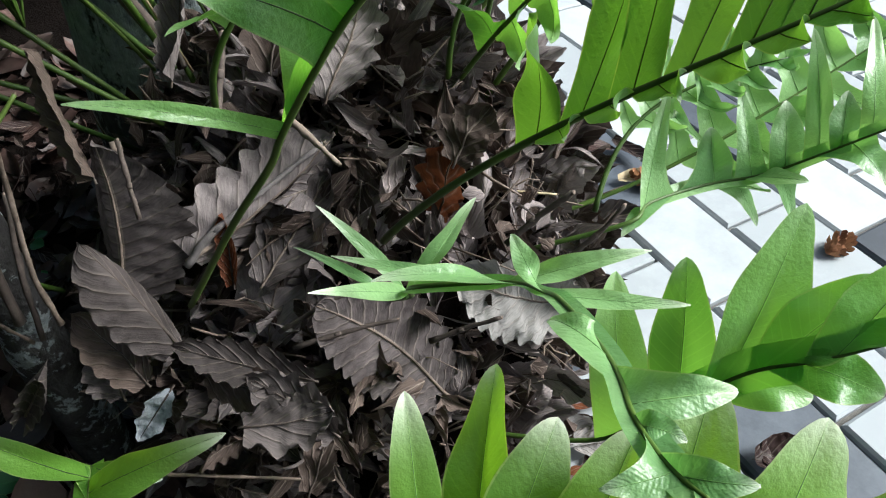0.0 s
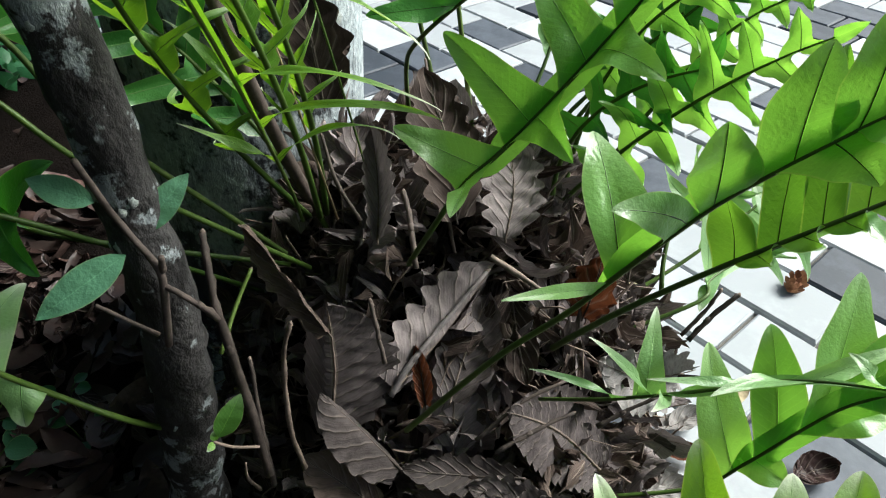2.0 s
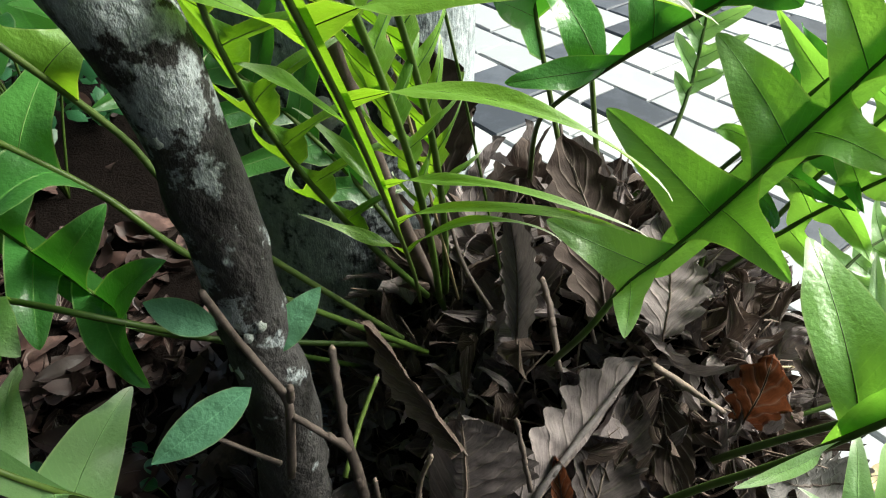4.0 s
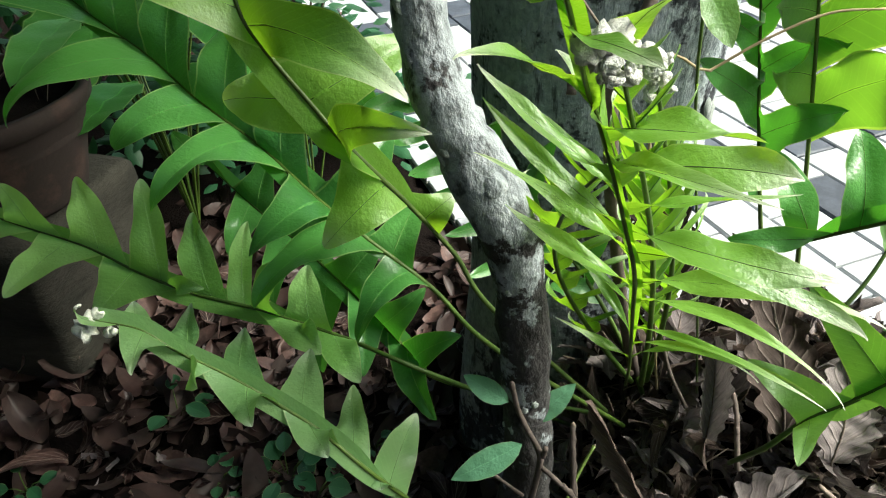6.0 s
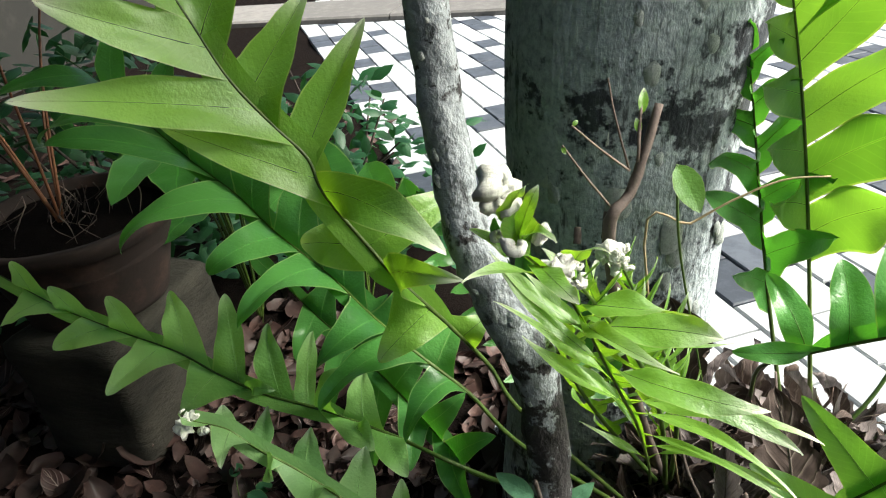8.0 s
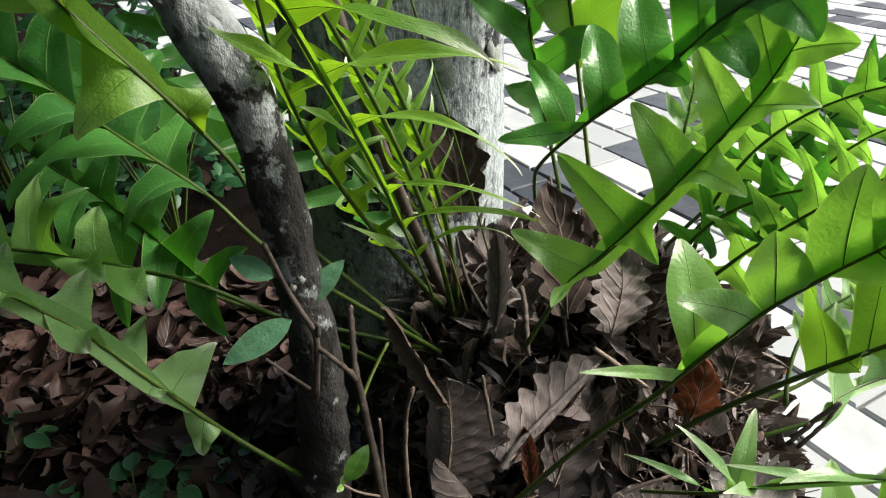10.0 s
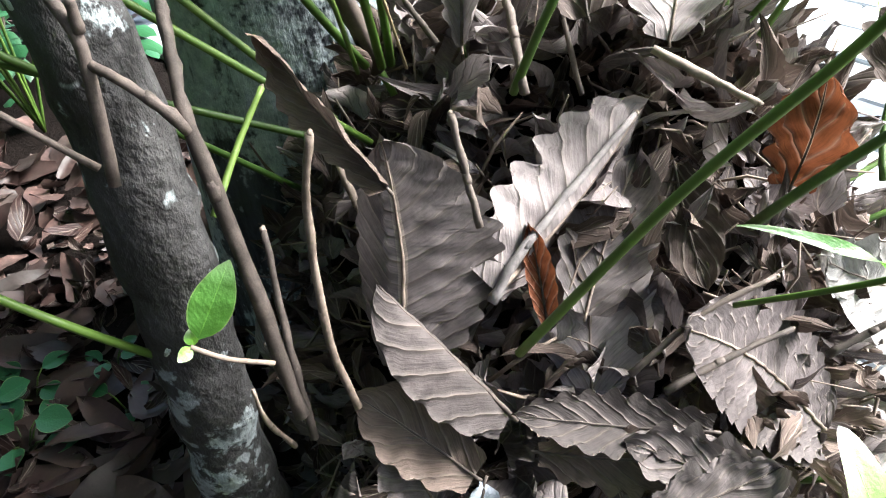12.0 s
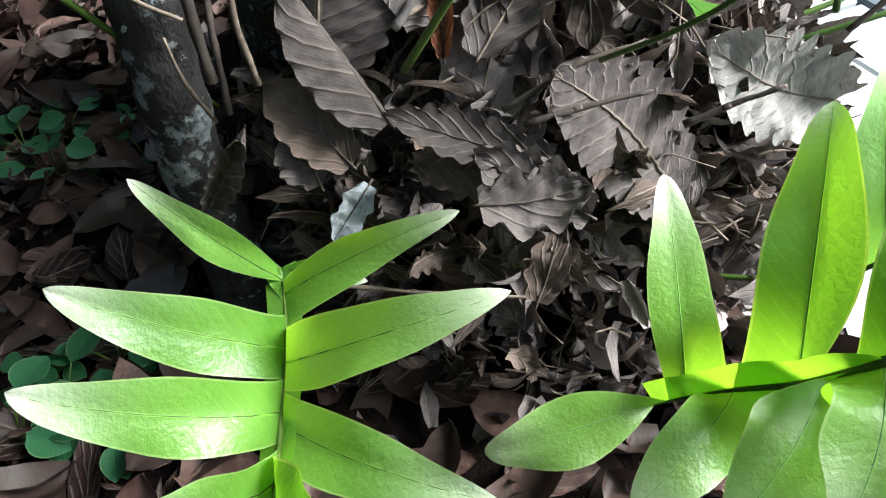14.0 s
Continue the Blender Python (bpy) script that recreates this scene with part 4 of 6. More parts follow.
leaf_frond("unfurling bright fern frond with narrow curling lobes", [(-0.222, 0.520, 0.421), (-0.229, 0.473, 0.497), (-0.249, 0.372, 0.646), (-0.265, 0.285, 0.753), (-0.277, 0.254, 0.805), (-0.285, 0.238, 0.836), (-0.294, 0.222, 0.867), (-0.299, 0.214, 0.882), (-0.307, 0.164, 0.925), (-0.313, 0.168, 0.935), (-0.318, 0.172, 0.941)],
           [(1.25, (-0.149, 0.388, 0.579), 0.007, 0.16), (1.55, (-0.129, 0.347, 0.613), 0.007, 0.18), (1.85, (-0.137, 0.313, 0.638), 0.007, 0.2), (2.45, (-0.152, 0.271, 0.686), 0.009, 0.2), (2.85, (-0.151, 0.270, 0.744), 0.013, 0.16), (3.45, (-0.168, 0.250, 0.754), 0.013, 0.16), (3.90, (-0.192, 0.238, 0.794), 0.020, 0.12), (4.30, (-0.209, 0.260, 0.820), 0.007, 0.1), (5.15, (-0.221, 0.231, 0.843), 0.022, 0.1), (5.85, (-0.239, 0.223, 0.861), 0.016, 0.1), (8.05, (-0.312, 0.165, 0.948), 0.012, 0.05), (8.40, (-0.302, 0.165, 0.953), 0.008, 0.1), (5.30, (-0.247, 0.170, 0.869), 0.011, 0.1), (6.00, (-0.276, 0.167, 0.925), 0.010, 0.2), (7.60, (-0.286, 0.146, 0.916), 0.012, 0.1), (8.20, (-0.294, 0.147, 0.940), 0.007, 0.3), (9.05, (-0.304, 0.155, 0.958), 0.008, 0.1), (1.25, (-0.300, 0.460, 0.562), 0.007, 0.1), (1.65, (-0.290, 0.444, 0.643), 0.007, 0.1), (2.25, (-0.309, 0.391, 0.694), 0.009, 0.1), (2.80, (-0.334, 0.326, 0.764), 0.010, 0.12), (3.35, (-0.347, 0.296, 0.812), 0.008, 0.12), (3.85, (-0.341, 0.284, 0.846), 0.009, 0.1), (4.50, (-0.326, 0.272, 0.852), 0.007, 0.1), (5.00, (-0.339, 0.254, 0.873), 0.009, 0.1), (5.75, (-0.310, 0.241, 0.884), 0.010, 0.1), (6.65, (-0.333, 0.166, 0.909), 0.007, 0.1), (7.90, (-0.329, 0.169, 0.932), 0.007, 0.15)], FERN_NEW, (0.0, -0.3, 0.95), dark=True, seed=25, slim=True, woolly=True, stalk=0.0014)
leaf_frond("fern frond seen from below, lobes glowing with light", [(-0.240, 0.500, 0.400), (-0.354, 0.456, 0.567), (-0.386, 0.450, 0.631), (-0.417, 0.430, 0.691), (-0.452, 0.409, 0.751), (-0.469, 0.408, 0.776), (-0.504, 0.407, 0.829), (-0.515, 0.411, 0.859), (-0.537, 0.409, 0.886), (-0.562, 0.402, 0.925), (-0.580, 0.399, 0.967), (-0.592, 0.394, 1.003), (-0.602, 0.398, 1.032)],
           [(8.40, (-0.685, 0.316, 0.937), 0.042, 0.1), (9.60, (-0.646, 0.330, 1.000), 0.042, 0.08), (10.60, (-0.634, 0.339, 1.049), 0.040, 0.08), (7.10, (-0.481, 0.489, 0.951), 0.042, 0.05), (8.65, (-0.519, 0.470, 0.977), 0.040, 0.05), (9.80, (-0.553, 0.451, 1.020), 0.045, 0.05), (6.10, (-0.393, 0.359, 0.807), 0.045, 0.2), (5.15, (-0.405, 0.489, 0.800), 0.035, 0.2), (4.05, (-0.376, 0.338, 0.799), 0.034, 0.3), (6.40, (-0.613, 0.373, 0.900), 0.036, 0.08), (5.10, (-0.539, 0.415, 0.777), 0.050, 0.1), (3.35, (-0.474, 0.392, 0.673), 0.040, 0.2), (2.70, (-0.385, 0.450, 0.689), 0.030, 0.2), (12.00, (-0.623, 0.407, 1.076), 0.040, 0)], FERN_NEW, (0.1, -0.7, 0.6), dark=True, seed=19, blunt=3.2, taper=0.4, web=0.6)
leaf_frond("large fern frond with drooping glossy lobes", [(-0.220, 0.500, 0.380), (-0.352, 0.446, 0.531), (-0.406, 0.443, 0.599), (-0.459, 0.445, 0.645), (-0.506, 0.462, 0.673), (-0.560, 0.493, 0.699), (-0.635, 0.535, 0.722), (-0.699, 0.579, 0.743), (-0.780, 0.621, 0.769), (-0.868, 0.668, 0.805), (-0.955, 0.714, 0.840), (-1.038, 0.748, 0.874)],
           [(7.95, (-0.963, 0.598, 0.792), 0.036, 0.25), (6.80, (-0.832, 0.522, 0.689), 0.036, 0.35), (5.85, (-0.691, 0.480, 0.696), 0.036, 0.4), (5.10, (-0.631, 0.422, 0.673), 0.036, 0.35), (3.85, (-0.536, 0.391, 0.660), 0.036, 0.35), (3.05, (-0.531, 0.371, 0.625), 0.036, 0.3), (2.30, (-0.452, 0.374, 0.595), 0.030, 0.3), (8.95, (-1.001, 0.630, 0.782), 0.036, 0.3), (10.10, (-1.090, 0.653, 0.819), 0.036, 0.3), (7.50, (-0.758, 0.685, 0.843), 0.050, 0.15), (6.55, (-0.666, 0.649, 0.823), 0.050, 0.15), (5.50, (-0.599, 0.596, 0.786), 0.046, 0.15), (4.60, (-0.542, 0.551, 0.746), 0.044, 0.15), (8.45, (-0.840, 0.725, 0.866), 0.044, 0.15), (9.60, (-0.942, 0.761, 0.892), 0.040, 0.2), (3.45, (-0.450, 0.516, 0.708), 0.036, 0.15), (2.60, (-0.423, 0.483, 0.661), 0.030, 0.15)], FERN, (0.0, -0.5, 0.85), seed=17, blunt=4.5, web=0.55)
leaf_frond("fern frond held low over the leaf litter", [(-0.270, 0.550, 0.310), (-0.406, 0.429, 0.507), (-0.490, 0.443, 0.528), (-0.582, 0.461, 0.538), (-0.652, 0.469, 0.544), (-0.724, 0.489, 0.549), (-0.800, 0.519, 0.552), (-0.888, 0.543, 0.553), (-1.020, 0.582, 0.555), (-1.140, 0.619, 0.571), (-1.216, 0.642, 0.584)],
           [(3.20, (-0.617, 0.540, 0.585), 0.032, 0.1), (3.70, (-0.666, 0.526, 0.602), 0.040, 0.1), (4.55, (-0.734, 0.554, 0.620), 0.042, 0.08), (5.75, (-0.832, 0.577, 0.602), 0.042, 0.05), (6.90, (-0.926, 0.569, 0.592), 0.035, 0.05), (7.75, (-1.051, 0.600, 0.579), 0.030, 0.05), (8.55, (-1.142, 0.633, 0.595), 0.030, 0.05), (5.05, (-0.753, 0.442, 0.525), 0.045, 0.1), (6.30, (-0.868, 0.459, 0.524), 0.045, 0.1), (7.30, (-0.999, 0.524, 0.531), 0.040, 0.1), (8.30, (-1.107, 0.548, 0.539), 0.040, 0.1), (4.35, (-0.633, 0.460, 0.560), 0.022, 0.3), (3.00, (-0.528, 0.475, 0.597), 0.036, 0.3), (2.55, (-0.506, 0.417, 0.532), 0.035, 0.2), (2.15, (-0.468, 0.404, 0.514), 0.035, 0.2), (2.40, (-0.542, 0.500, 0.566), 0.034, 0.2), (10.00, (-1.283, 0.644, 0.615), 0.030, 0)], FERN_BRIGHT, (0.0, -0.55, 0.8), seed=21, blunt=3.5, taper=0.25, web=0.6)
leaf_frond("slim pale frond with small triangular lobes", [(-0.330, 0.430, 0.240), (-0.354, 0.349, 0.372), (-0.398, 0.340, 0.428), (-0.440, 0.322, 0.506), (-0.475, 0.328, 0.539), (-0.506, 0.332, 0.560), (-0.545, 0.334, 0.587), (-0.579, 0.332, 0.610), (-0.603, 0.331, 0.631), (-0.633, 0.327, 0.640)],
           [(2.65, (-0.423, 0.421, 0.460), 0.035, 0.05), (3.25, (-0.481, 0.417, 0.495), 0.035, 0.05), (4.55, (-0.506, 0.399, 0.557), 0.038, 0.05), (5.85, (-0.548, 0.377, 0.597), 0.032, 0.05), (6.80, (-0.587, 0.375, 0.621), 0.028, 0.05), (8.05, (-0.615, 0.349, 0.642), 0.022, 0.05), (2.25, (-0.413, 0.324, 0.415), 0.030, 0.05), (2.80, (-0.430, 0.320, 0.484), 0.020, 0.05), (4.35, (-0.462, 0.304, 0.542), 0.034, 0.05), (5.65, (-0.510, 0.294, 0.582), 0.034, 0.05), (6.70, (-0.537, 0.287, 0.626), 0.030, 0.05), (7.90, (-0.579, 0.282, 0.638), 0.024, 0.05), (9.00, (-0.615, 0.298, 0.680), 0.014, 0.1, 1)], FERN_PALE, (0.1, -0.75, 0.6), woolly=True, seed=23, taper=0.6, web=0.6)
leaf_frond("fern frond with broad glossy lobes over the paving's edge", [(0.060, 0.360, 0.130), (0.158, 0.337, 0.160), (0.198, 0.329, 0.209), (0.231, 0.320, 0.270), (0.256, 0.314, 0.306), (0.285, 0.302, 0.336), (0.318, 0.298, 0.361), (0.352, 0.297, 0.387)],
           [(1.70, (0.168, 0.411, 0.306), 0.050, 0.06), (2.50, (0.213, 0.393, 0.343), 0.052, 0.06), (3.30, (0.282, 0.390, 0.403), 0.054, 0.06), (4.20, (0.323, 0.336, 0.384), 0.052, 0.08), (5.25, (0.336, 0.334, 0.410), 0.050, 0.06), (2.10, (0.225, 0.301, 0.208), 0.035, 0.1), (3.50, (0.298, 0.301, 0.292), 0.040, 0.1), (4.75, (0.324, 0.280, 0.328), 0.040, 0.1), (7.00, (0.379, 0.309, 0.412), 0.040, 0.05)], FERN_BRIGHT, (-0.1, -0.6, 0.7), seed=8, blunt=4)
leaf_frond("pale fern frond spread low above the paving", [(0.100, 0.460, 0.280), (0.184, 0.462, 0.314), (0.209, 0.490, 0.314), (0.268, 0.519, 0.314), (0.316, 0.519, 0.327), (0.351, 0.508, 0.359), (0.378, 0.483, 0.404), (0.407, 0.471, 0.434)],
           [(1.80, (0.225, 0.565, 0.389), 0.020, 0.05), (3.15, (0.263, 0.540, 0.364), 0.035, 0.05), (3.80, (0.305, 0.608, 0.374), 0.020, 0.05), (4.40, (0.336, 0.568, 0.376), 0.032, 0.05), (5.00, (0.365, 0.625, 0.419), 0.022, 0.05), (5.35, (0.364, 0.531, 0.410), 0.030, 0.05), (5.80, (0.396, 0.595, 0.446), 0.020, 0.05), (6.30, (0.400, 0.532, 0.453), 0.030, 0.05), (2.00, (0.179, 0.453, 0.306), 0.018, 0.05), (3.80, (0.343, 0.492, 0.342), 0.022, 0.1), (4.30, (0.358, 0.509, 0.274), 0.016, 0.1), (5.50, (0.385, 0.459, 0.365), 0.030, 0.1), (3.50, (0.325, 0.508, 0.273), 0.016, 0.1)], FERN_PALE, (-0.2, -0.4, 0.85), seed=33)
leaf_frond("dark fern frond with hanging lobes behind the thin trunk", [(-0.240, 0.520, 0.370), (-0.395, 0.442, 0.484), (-0.438, 0.461, 0.503), (-0.497, 0.498, 0.533), (-0.569, 0.544, 0.560), (-0.634, 0.584, 0.577), (-0.698, 0.626, 0.597)],
           [(2.00, (-0.398, 0.394, 0.487), 0.036, 0.2), (2.80, (-0.476, 0.434, 0.489), 0.034, 0.2), (3.45, (-0.540, 0.481, 0.436), 0.036, 0.15), (4.10, (-0.581, 0.490, 0.519), 0.034, 0.2), (5.00, (-0.649, 0.541, 0.536), 0.034, 0.2), (1.75, (-0.381, 0.440, 0.549), 0.034, 0.25), (2.50, (-0.419, 0.475, 0.571), 0.034, 0.25), (3.20, (-0.467, 0.529, 0.589), 0.036, 0.15), (3.90, (-0.534, 0.586, 0.613), 0.036, 0.15), (4.85, (-0.608, 0.635, 0.629), 0.034, 0.15), (6.00, (-0.753, 0.658, 0.619), 0.030, 0.1)], FERN, (0.0, -0.75, 0.65), seed=58, blunt=4, taper=0.4, web=0.5)
leaf_frond("dark green fern frond behind the nest", [(-0.100, 0.660, 0.440), (-0.113, 0.600, 0.530), (-0.107, 0.570, 0.569), (-0.073, 0.528, 0.622), (-0.031, 0.494, 0.668), (-0.011, 0.468, 0.699), (0.001, 0.423, 0.735), (0.035, 0.409, 0.761), (0.075, 0.404, 0.782)],
           [(2.70, (-0.122, 0.594, 0.664), 0.034, 0.1), (3.30, (-0.070, 0.556, 0.706), 0.044, 0.1), (4.10, (-0.036, 0.537, 0.743), 0.046, 0.1), (5.40, (-0.003, 0.507, 0.783), 0.046, 0.1), (6.25, (0.033, 0.487, 0.799), 0.046, 0.1), (6.95, (0.051, 0.454, 0.817), 0.044, 0.1), (7.65, (0.079, 0.444, 0.832), 0.042, 0.1), (2.80, (-0.155, 0.533, 0.607), 0.024, 0.1), (4.40, (-0.009, 0.448, 0.680), 0.030, 0.2), (5.75, (0.021, 0.405, 0.696), 0.032, 0.2), (6.80, (0.054, 0.391, 0.724), 0.034, 0.2), (8.00, (0.105, 0.403, 0.792), 0.030, 0.1)], FERN, (-0.2, -0.7, 0.65), dark=True, seed=15, blunt=4)
frond("broad green fern frond with bright translucent lobes", [(-0.020, 0.372, 0.372), (0.059, 0.309, 0.528), (0.155, 0.262, 0.587), (0.218, 0.283, 0.622)], (0.19, 0.86, 0.48), pairs=8, reach=0.105, other=0.02, bare=0.33, seed=5, droop=0.3, width=1.12, material=FERN_LIME, dark=True, wing=0.6, slim=0.9, blunt=3.0)
frond("unfurling fern frond, its tip still narrow", [(-0.216, 0.524, 0.423), (-0.313, 0.482, 0.588), (-0.325, 0.380, 0.711), (-0.282, 0.265, 0.829)], (-0.96, 0.14, 0.24), pairs=8, reach=0.08, other=0.07, bare=0.15, seed=27, droop=1.0, curl=1.5, width=0.8, material=FERN_NEW, blunt=0.9, angle=75, taper=0.4, fuzz=False, slim=0.16, wing=0.14, loose=16, lift=0.3, arc=1.0, angle2=50, width2=0.6)
frond("short unfurling fern frond with curled lobes", [(-0.206, 0.522, 0.422), (-0.222, 0.440, 0.640), (-0.262, 0.290, 0.790), (-0.293, 0.186, 0.905)], (-0.99, -0.07, 0.12), pairs=10, reach=0.06, other=0.05, bare=0.2, seed=31, droop=1.0, curl=1.6, width=0.8, material=FERN_NEW, blunt=0.9, angle=48, taper=0.4, fuzz=True, slim=0.18, wing=0.1, loose=16, lift=0.3, arc=0.3, coil=0.75)
frond("young unfurling fern frond with a small coil", [(-0.200, 0.530, 0.420), (-0.200, 0.470, 0.620), (-0.240, 0.340, 0.750), (-0.274, 0.259, 0.873)], (-0.99, -0.07, 0.12), pairs=10, reach=0.06, other=0.05, bare=0.2, seed=32, droop=1.0, curl=1.6, width=0.8, material=FERN_NEW, blunt=0.9, angle=48, taper=0.4, fuzz=True, slim=0.18, wing=0.1, loose=16, lift=0.3, arc=0.3, coil=0.7)
frond("dark green fern frond at the back of the nest", [(0.021, 0.583, 0.401), (0.082, 0.601, 0.509), (0.169, 0.598, 0.592), (0.263, 0.589, 0.666)], (-0.41, 0.63, 0.67), pairs=7, reach=0.068, other=0.061, bare=0.32, seed=47, width=0.56, slim=0.75, wing=0.18, blunt=1.35, knee=0.3, droop=0.9, loose=14, angle=82, curl=0.9)
frond("pale fern frond with a woolly tip above the paving", [(0.166, 0.507, 0.287), (0.188, 0.588, 0.352), (0.246, 0.611, 0.364), (0.349, 0.617, 0.393)], (-0.30, 0.79, 0.53), pairs=6, reach=0.06, other=0.07, bare=0.3, seed=49, droop=0.9, knee=0.4, width=0.75, blunt=1.25, wing=0.18, loose=14, material=FERN_PALE, slim=0.6, angle=82)
frond("long pale fern frond reaching over the paving", [(0.096, 0.519, 0.258), (0.237, 0.546, 0.284), (0.353, 0.606, 0.350), (0.469, 0.655, 0.410)], (-0.30, 0.79, 0.53), pairs=6, reach=0.09, other=0.1, bare=0.35, seed=51, droop=0.9, knee=0.4, width=0.75, blunt=1.25, wing=0.18, loose=14, material=FERN_PALE, slim=0.6, angle=82)
frond("fern frond with ribbed lobes behind the nest", [(0.049, 0.558, 0.383), (0.054, 0.573, 0.531), (0.097, 0.554, 0.621), (0.185, 0.495, 0.660)], (-0.25, 0.64, 0.72), pairs=6, reach=0.075, other=0.068, bare=0.3, seed=53, width=0.56, blunt=1.35, wing=0.18, loose=12, droop=0.9, knee=0.3, slim=0.75, angle=82, material=FERN_BRIGHT, curl=0.9)
frond("bright fern frond low above the paving", [(-0.002, 0.544, 0.339), (0.051, 0.508, 0.472), (0.119, 0.467, 0.568), (0.177, 0.419, 0.621)], (-0.25, 0.64, 0.72), pairs=6, reach=0.068, other=0.061, bare=0.3, seed=55, width=0.56, blunt=1.35, wing=0.18, loose=12, droop=0.9, knee=0.3, material=FERN_BRIGHT, slim=0.75, angle=82, curl=0.9)
frond("dark fern frond with hanging lobes beside the thin trunk", [(-0.198, 0.541, 0.386), (-0.258, 0.598, 0.520), (-0.371, 0.635, 0.622), (-0.506, 0.656, 0.696)], (-0.59, -0.35, -0.73), pairs=7, reach=0.11, other=0.09, bare=0.25, seed=57, width=0.5, blunt=3.0, wing=0.1, loose=10, droop=0.9, knee=0.5)
frond("fern frond behind the nest with a long ribbed lobe", [(0.026, 0.523, 0.390), (0.012, 0.542, 0.491), (0.065, 0.518, 0.552), (0.145, 0.469, 0.579)], (-0.25, 0.66, 0.71), pairs=5, reach=0.064, other=0.058, bare=0.35, seed=35, width=0.56, slim=0.75, blunt=1.35, wing=0.18, knee=0.3, droop=0.9, loose=14, angle=82, curl=0.9)
frond("fern frond spreading above the paving", [(0.008, 0.595, 0.396), (0.063, 0.609, 0.503), (0.159, 0.579, 0.573), (0.234, 0.565, 0.666)], (-0.41, 0.62, 0.67), pairs=6, reach=0.056, other=0.051, bare=0.35, seed=37, width=0.56, slim=0.75, blunt=1.35, wing=0.18, knee=0.3, droop=0.9, loose=14, angle=82, curl=0.9)
frond("fern frond leaning out over the paving", [(0.054, 0.552, 0.376), (0.127, 0.549, 0.507), (0.163, 0.544, 0.600), (0.214, 0.496, 0.627)], (-0.41, 0.62, 0.67), pairs=6, reach=0.045, other=0.041, bare=0.3, seed=39, width=0.56, material=FERN_BRIGHT, slim=0.75, blunt=1.35, wing=0.18, knee=0.3, droop=0.9, loose=14, angle=82, curl=0.9)
frond("upright dark fern frond beside the trunk", [(-0.060, 0.620, 0.410), (-0.107, 0.720, 0.628), (-0.123, 0.720, 0.755), (-0.147, 0.720, 0.858)], (-1.00, 0.10, 0.00), pairs=5, reach=0.1, other=0.1, bare=0.25, seed=41, width=0.58, dark=True, wing=0.12, knee=0.4, droop=0.8, loose=14, slim=0.45)
frond("upright fern frond with bright backlit blade", [(-0.030, 0.640, 0.410), (-0.066, 0.700, 0.702), (-0.089, 0.700, 0.827), (-0.142, 0.700, 1.005)], (1.00, -0.10, 0.20), pairs=6, reach=0.16, other=0.05, bare=0.3, seed=43, width=1.2, material=FERN_LIME, dark=True, wing=0.6, slim=0.8, blunt=5.0)
frond("tall pale fern frond at the back of the nest", [(0.000, 0.640, 0.420), (0.076, 0.680, 0.486), (0.094, 0.758, 0.554), (0.108, 0.784, 0.666)], (-1.00, 0.10, 0.10), pairs=7, reach=0.05, other=0.05, bare=0.35, seed=45, material=FERN_PALE, slim=0.45, wing=0.2, width=0.68)


# ---- shield leaves of the nest ----
dry_leaf("grey shield leaf folded along its rib, darkened for shade", (-0.161, 0.307, 0.325), (-0.220, 0.336, 0.399), 0.066, (0.19, -0.56, 0.81), lobes=6, cut=0.12, cup=0.02, ripple=0.0036, tear=0.05, fold=1, rib=0.0018, crumple=0.003, material=DRY_GREY_SHADED, seed=5)
dry_leaf("pleated grey shield leaf with scalloped edge", (-0.218, 0.346, 0.326), (-0.208, 0.378, 0.452), 0.108, (0.27, -0.69, 0.67), lobes=10, cut=0.16, cup=0.06, ripple=0.003, tear=0.08, fold=-1, rib=0.002, crumple=0.005, seed=6)
dry_leaf("smooth pinkish-grey shield leaf", (-0.110, 0.342, 0.292), (-0.078, 0.427, 0.383), 0.072, (-0.20, -0.72, 0.66), lobes=6, cut=0.12, cup=0.08, ripple=0.001, tear=0.15, seed=7)
dry_leaf("grey shield leaf with a stout pale rib", (-0.159, 0.361, 0.358), (-0.059, 0.438, 0.417), 0.092, (-0.21, -0.75, 0.63), lobes=7, cut=0.3, cup=0.06, ripple=0.002, tear=0.2, fold=1, rib=0.003, seed=40)
dry_leaf("dead leaf with toothed edge and straight side veins", (0.026, 0.326, 0.249), (-0.070, 0.333, 0.345), 0.086, (0.40, -0.72, 0.55), lobes=13, cut=0.14, cup=0.05, ripple=0.0036, tear=0.0, rib=0.0018, crumple=0.003, seed=8)
dry_leaf("torn leaf lying along the heap's foot, darkened for shade", (-0.065, 0.289, 0.314), (-0.164, 0.301, 0.333), 0.034, (-0.18, -0.45, 0.87), lobes=8, cut=0.35, cup=0.15, tear=0.4, material=DRY_GREY_SHADED, seed=10)
dry_leaf("round dead leaf low on the heap", (-0.206, 0.288, 0.289), (-0.224, 0.310, 0.316), 0.042, (0.04, -0.55, 0.99), lobes=5, cut=0.1, seed=11)
dry_leaf("smooth olive-brown dead leaf", (-0.041, 0.426, 0.379), (-0.041, 0.362, 0.337), 0.038, (-0.39, -0.71, 0.74), lobes=4, cut=0.02, material=DRY_BROWN, seed=12)
dry_leaf("rust-red dead leaf on edge", (-0.133, 0.357, 0.337), (-0.138, 0.383, 0.386), 0.016, (-0.06, -0.75, 0.66), lobes=6, cut=0.1, cup=0.4, material=DRY_RUST, seed=13)
dry_leaf("orange-brown dead oak-shaped leaf", (0.018, 0.402, 0.372), (0.030, 0.414, 0.436), 0.050, (-0.53, -0.71, 0.61), lobes=4, cut=0.5, material=DRY_RUST, seed=14)
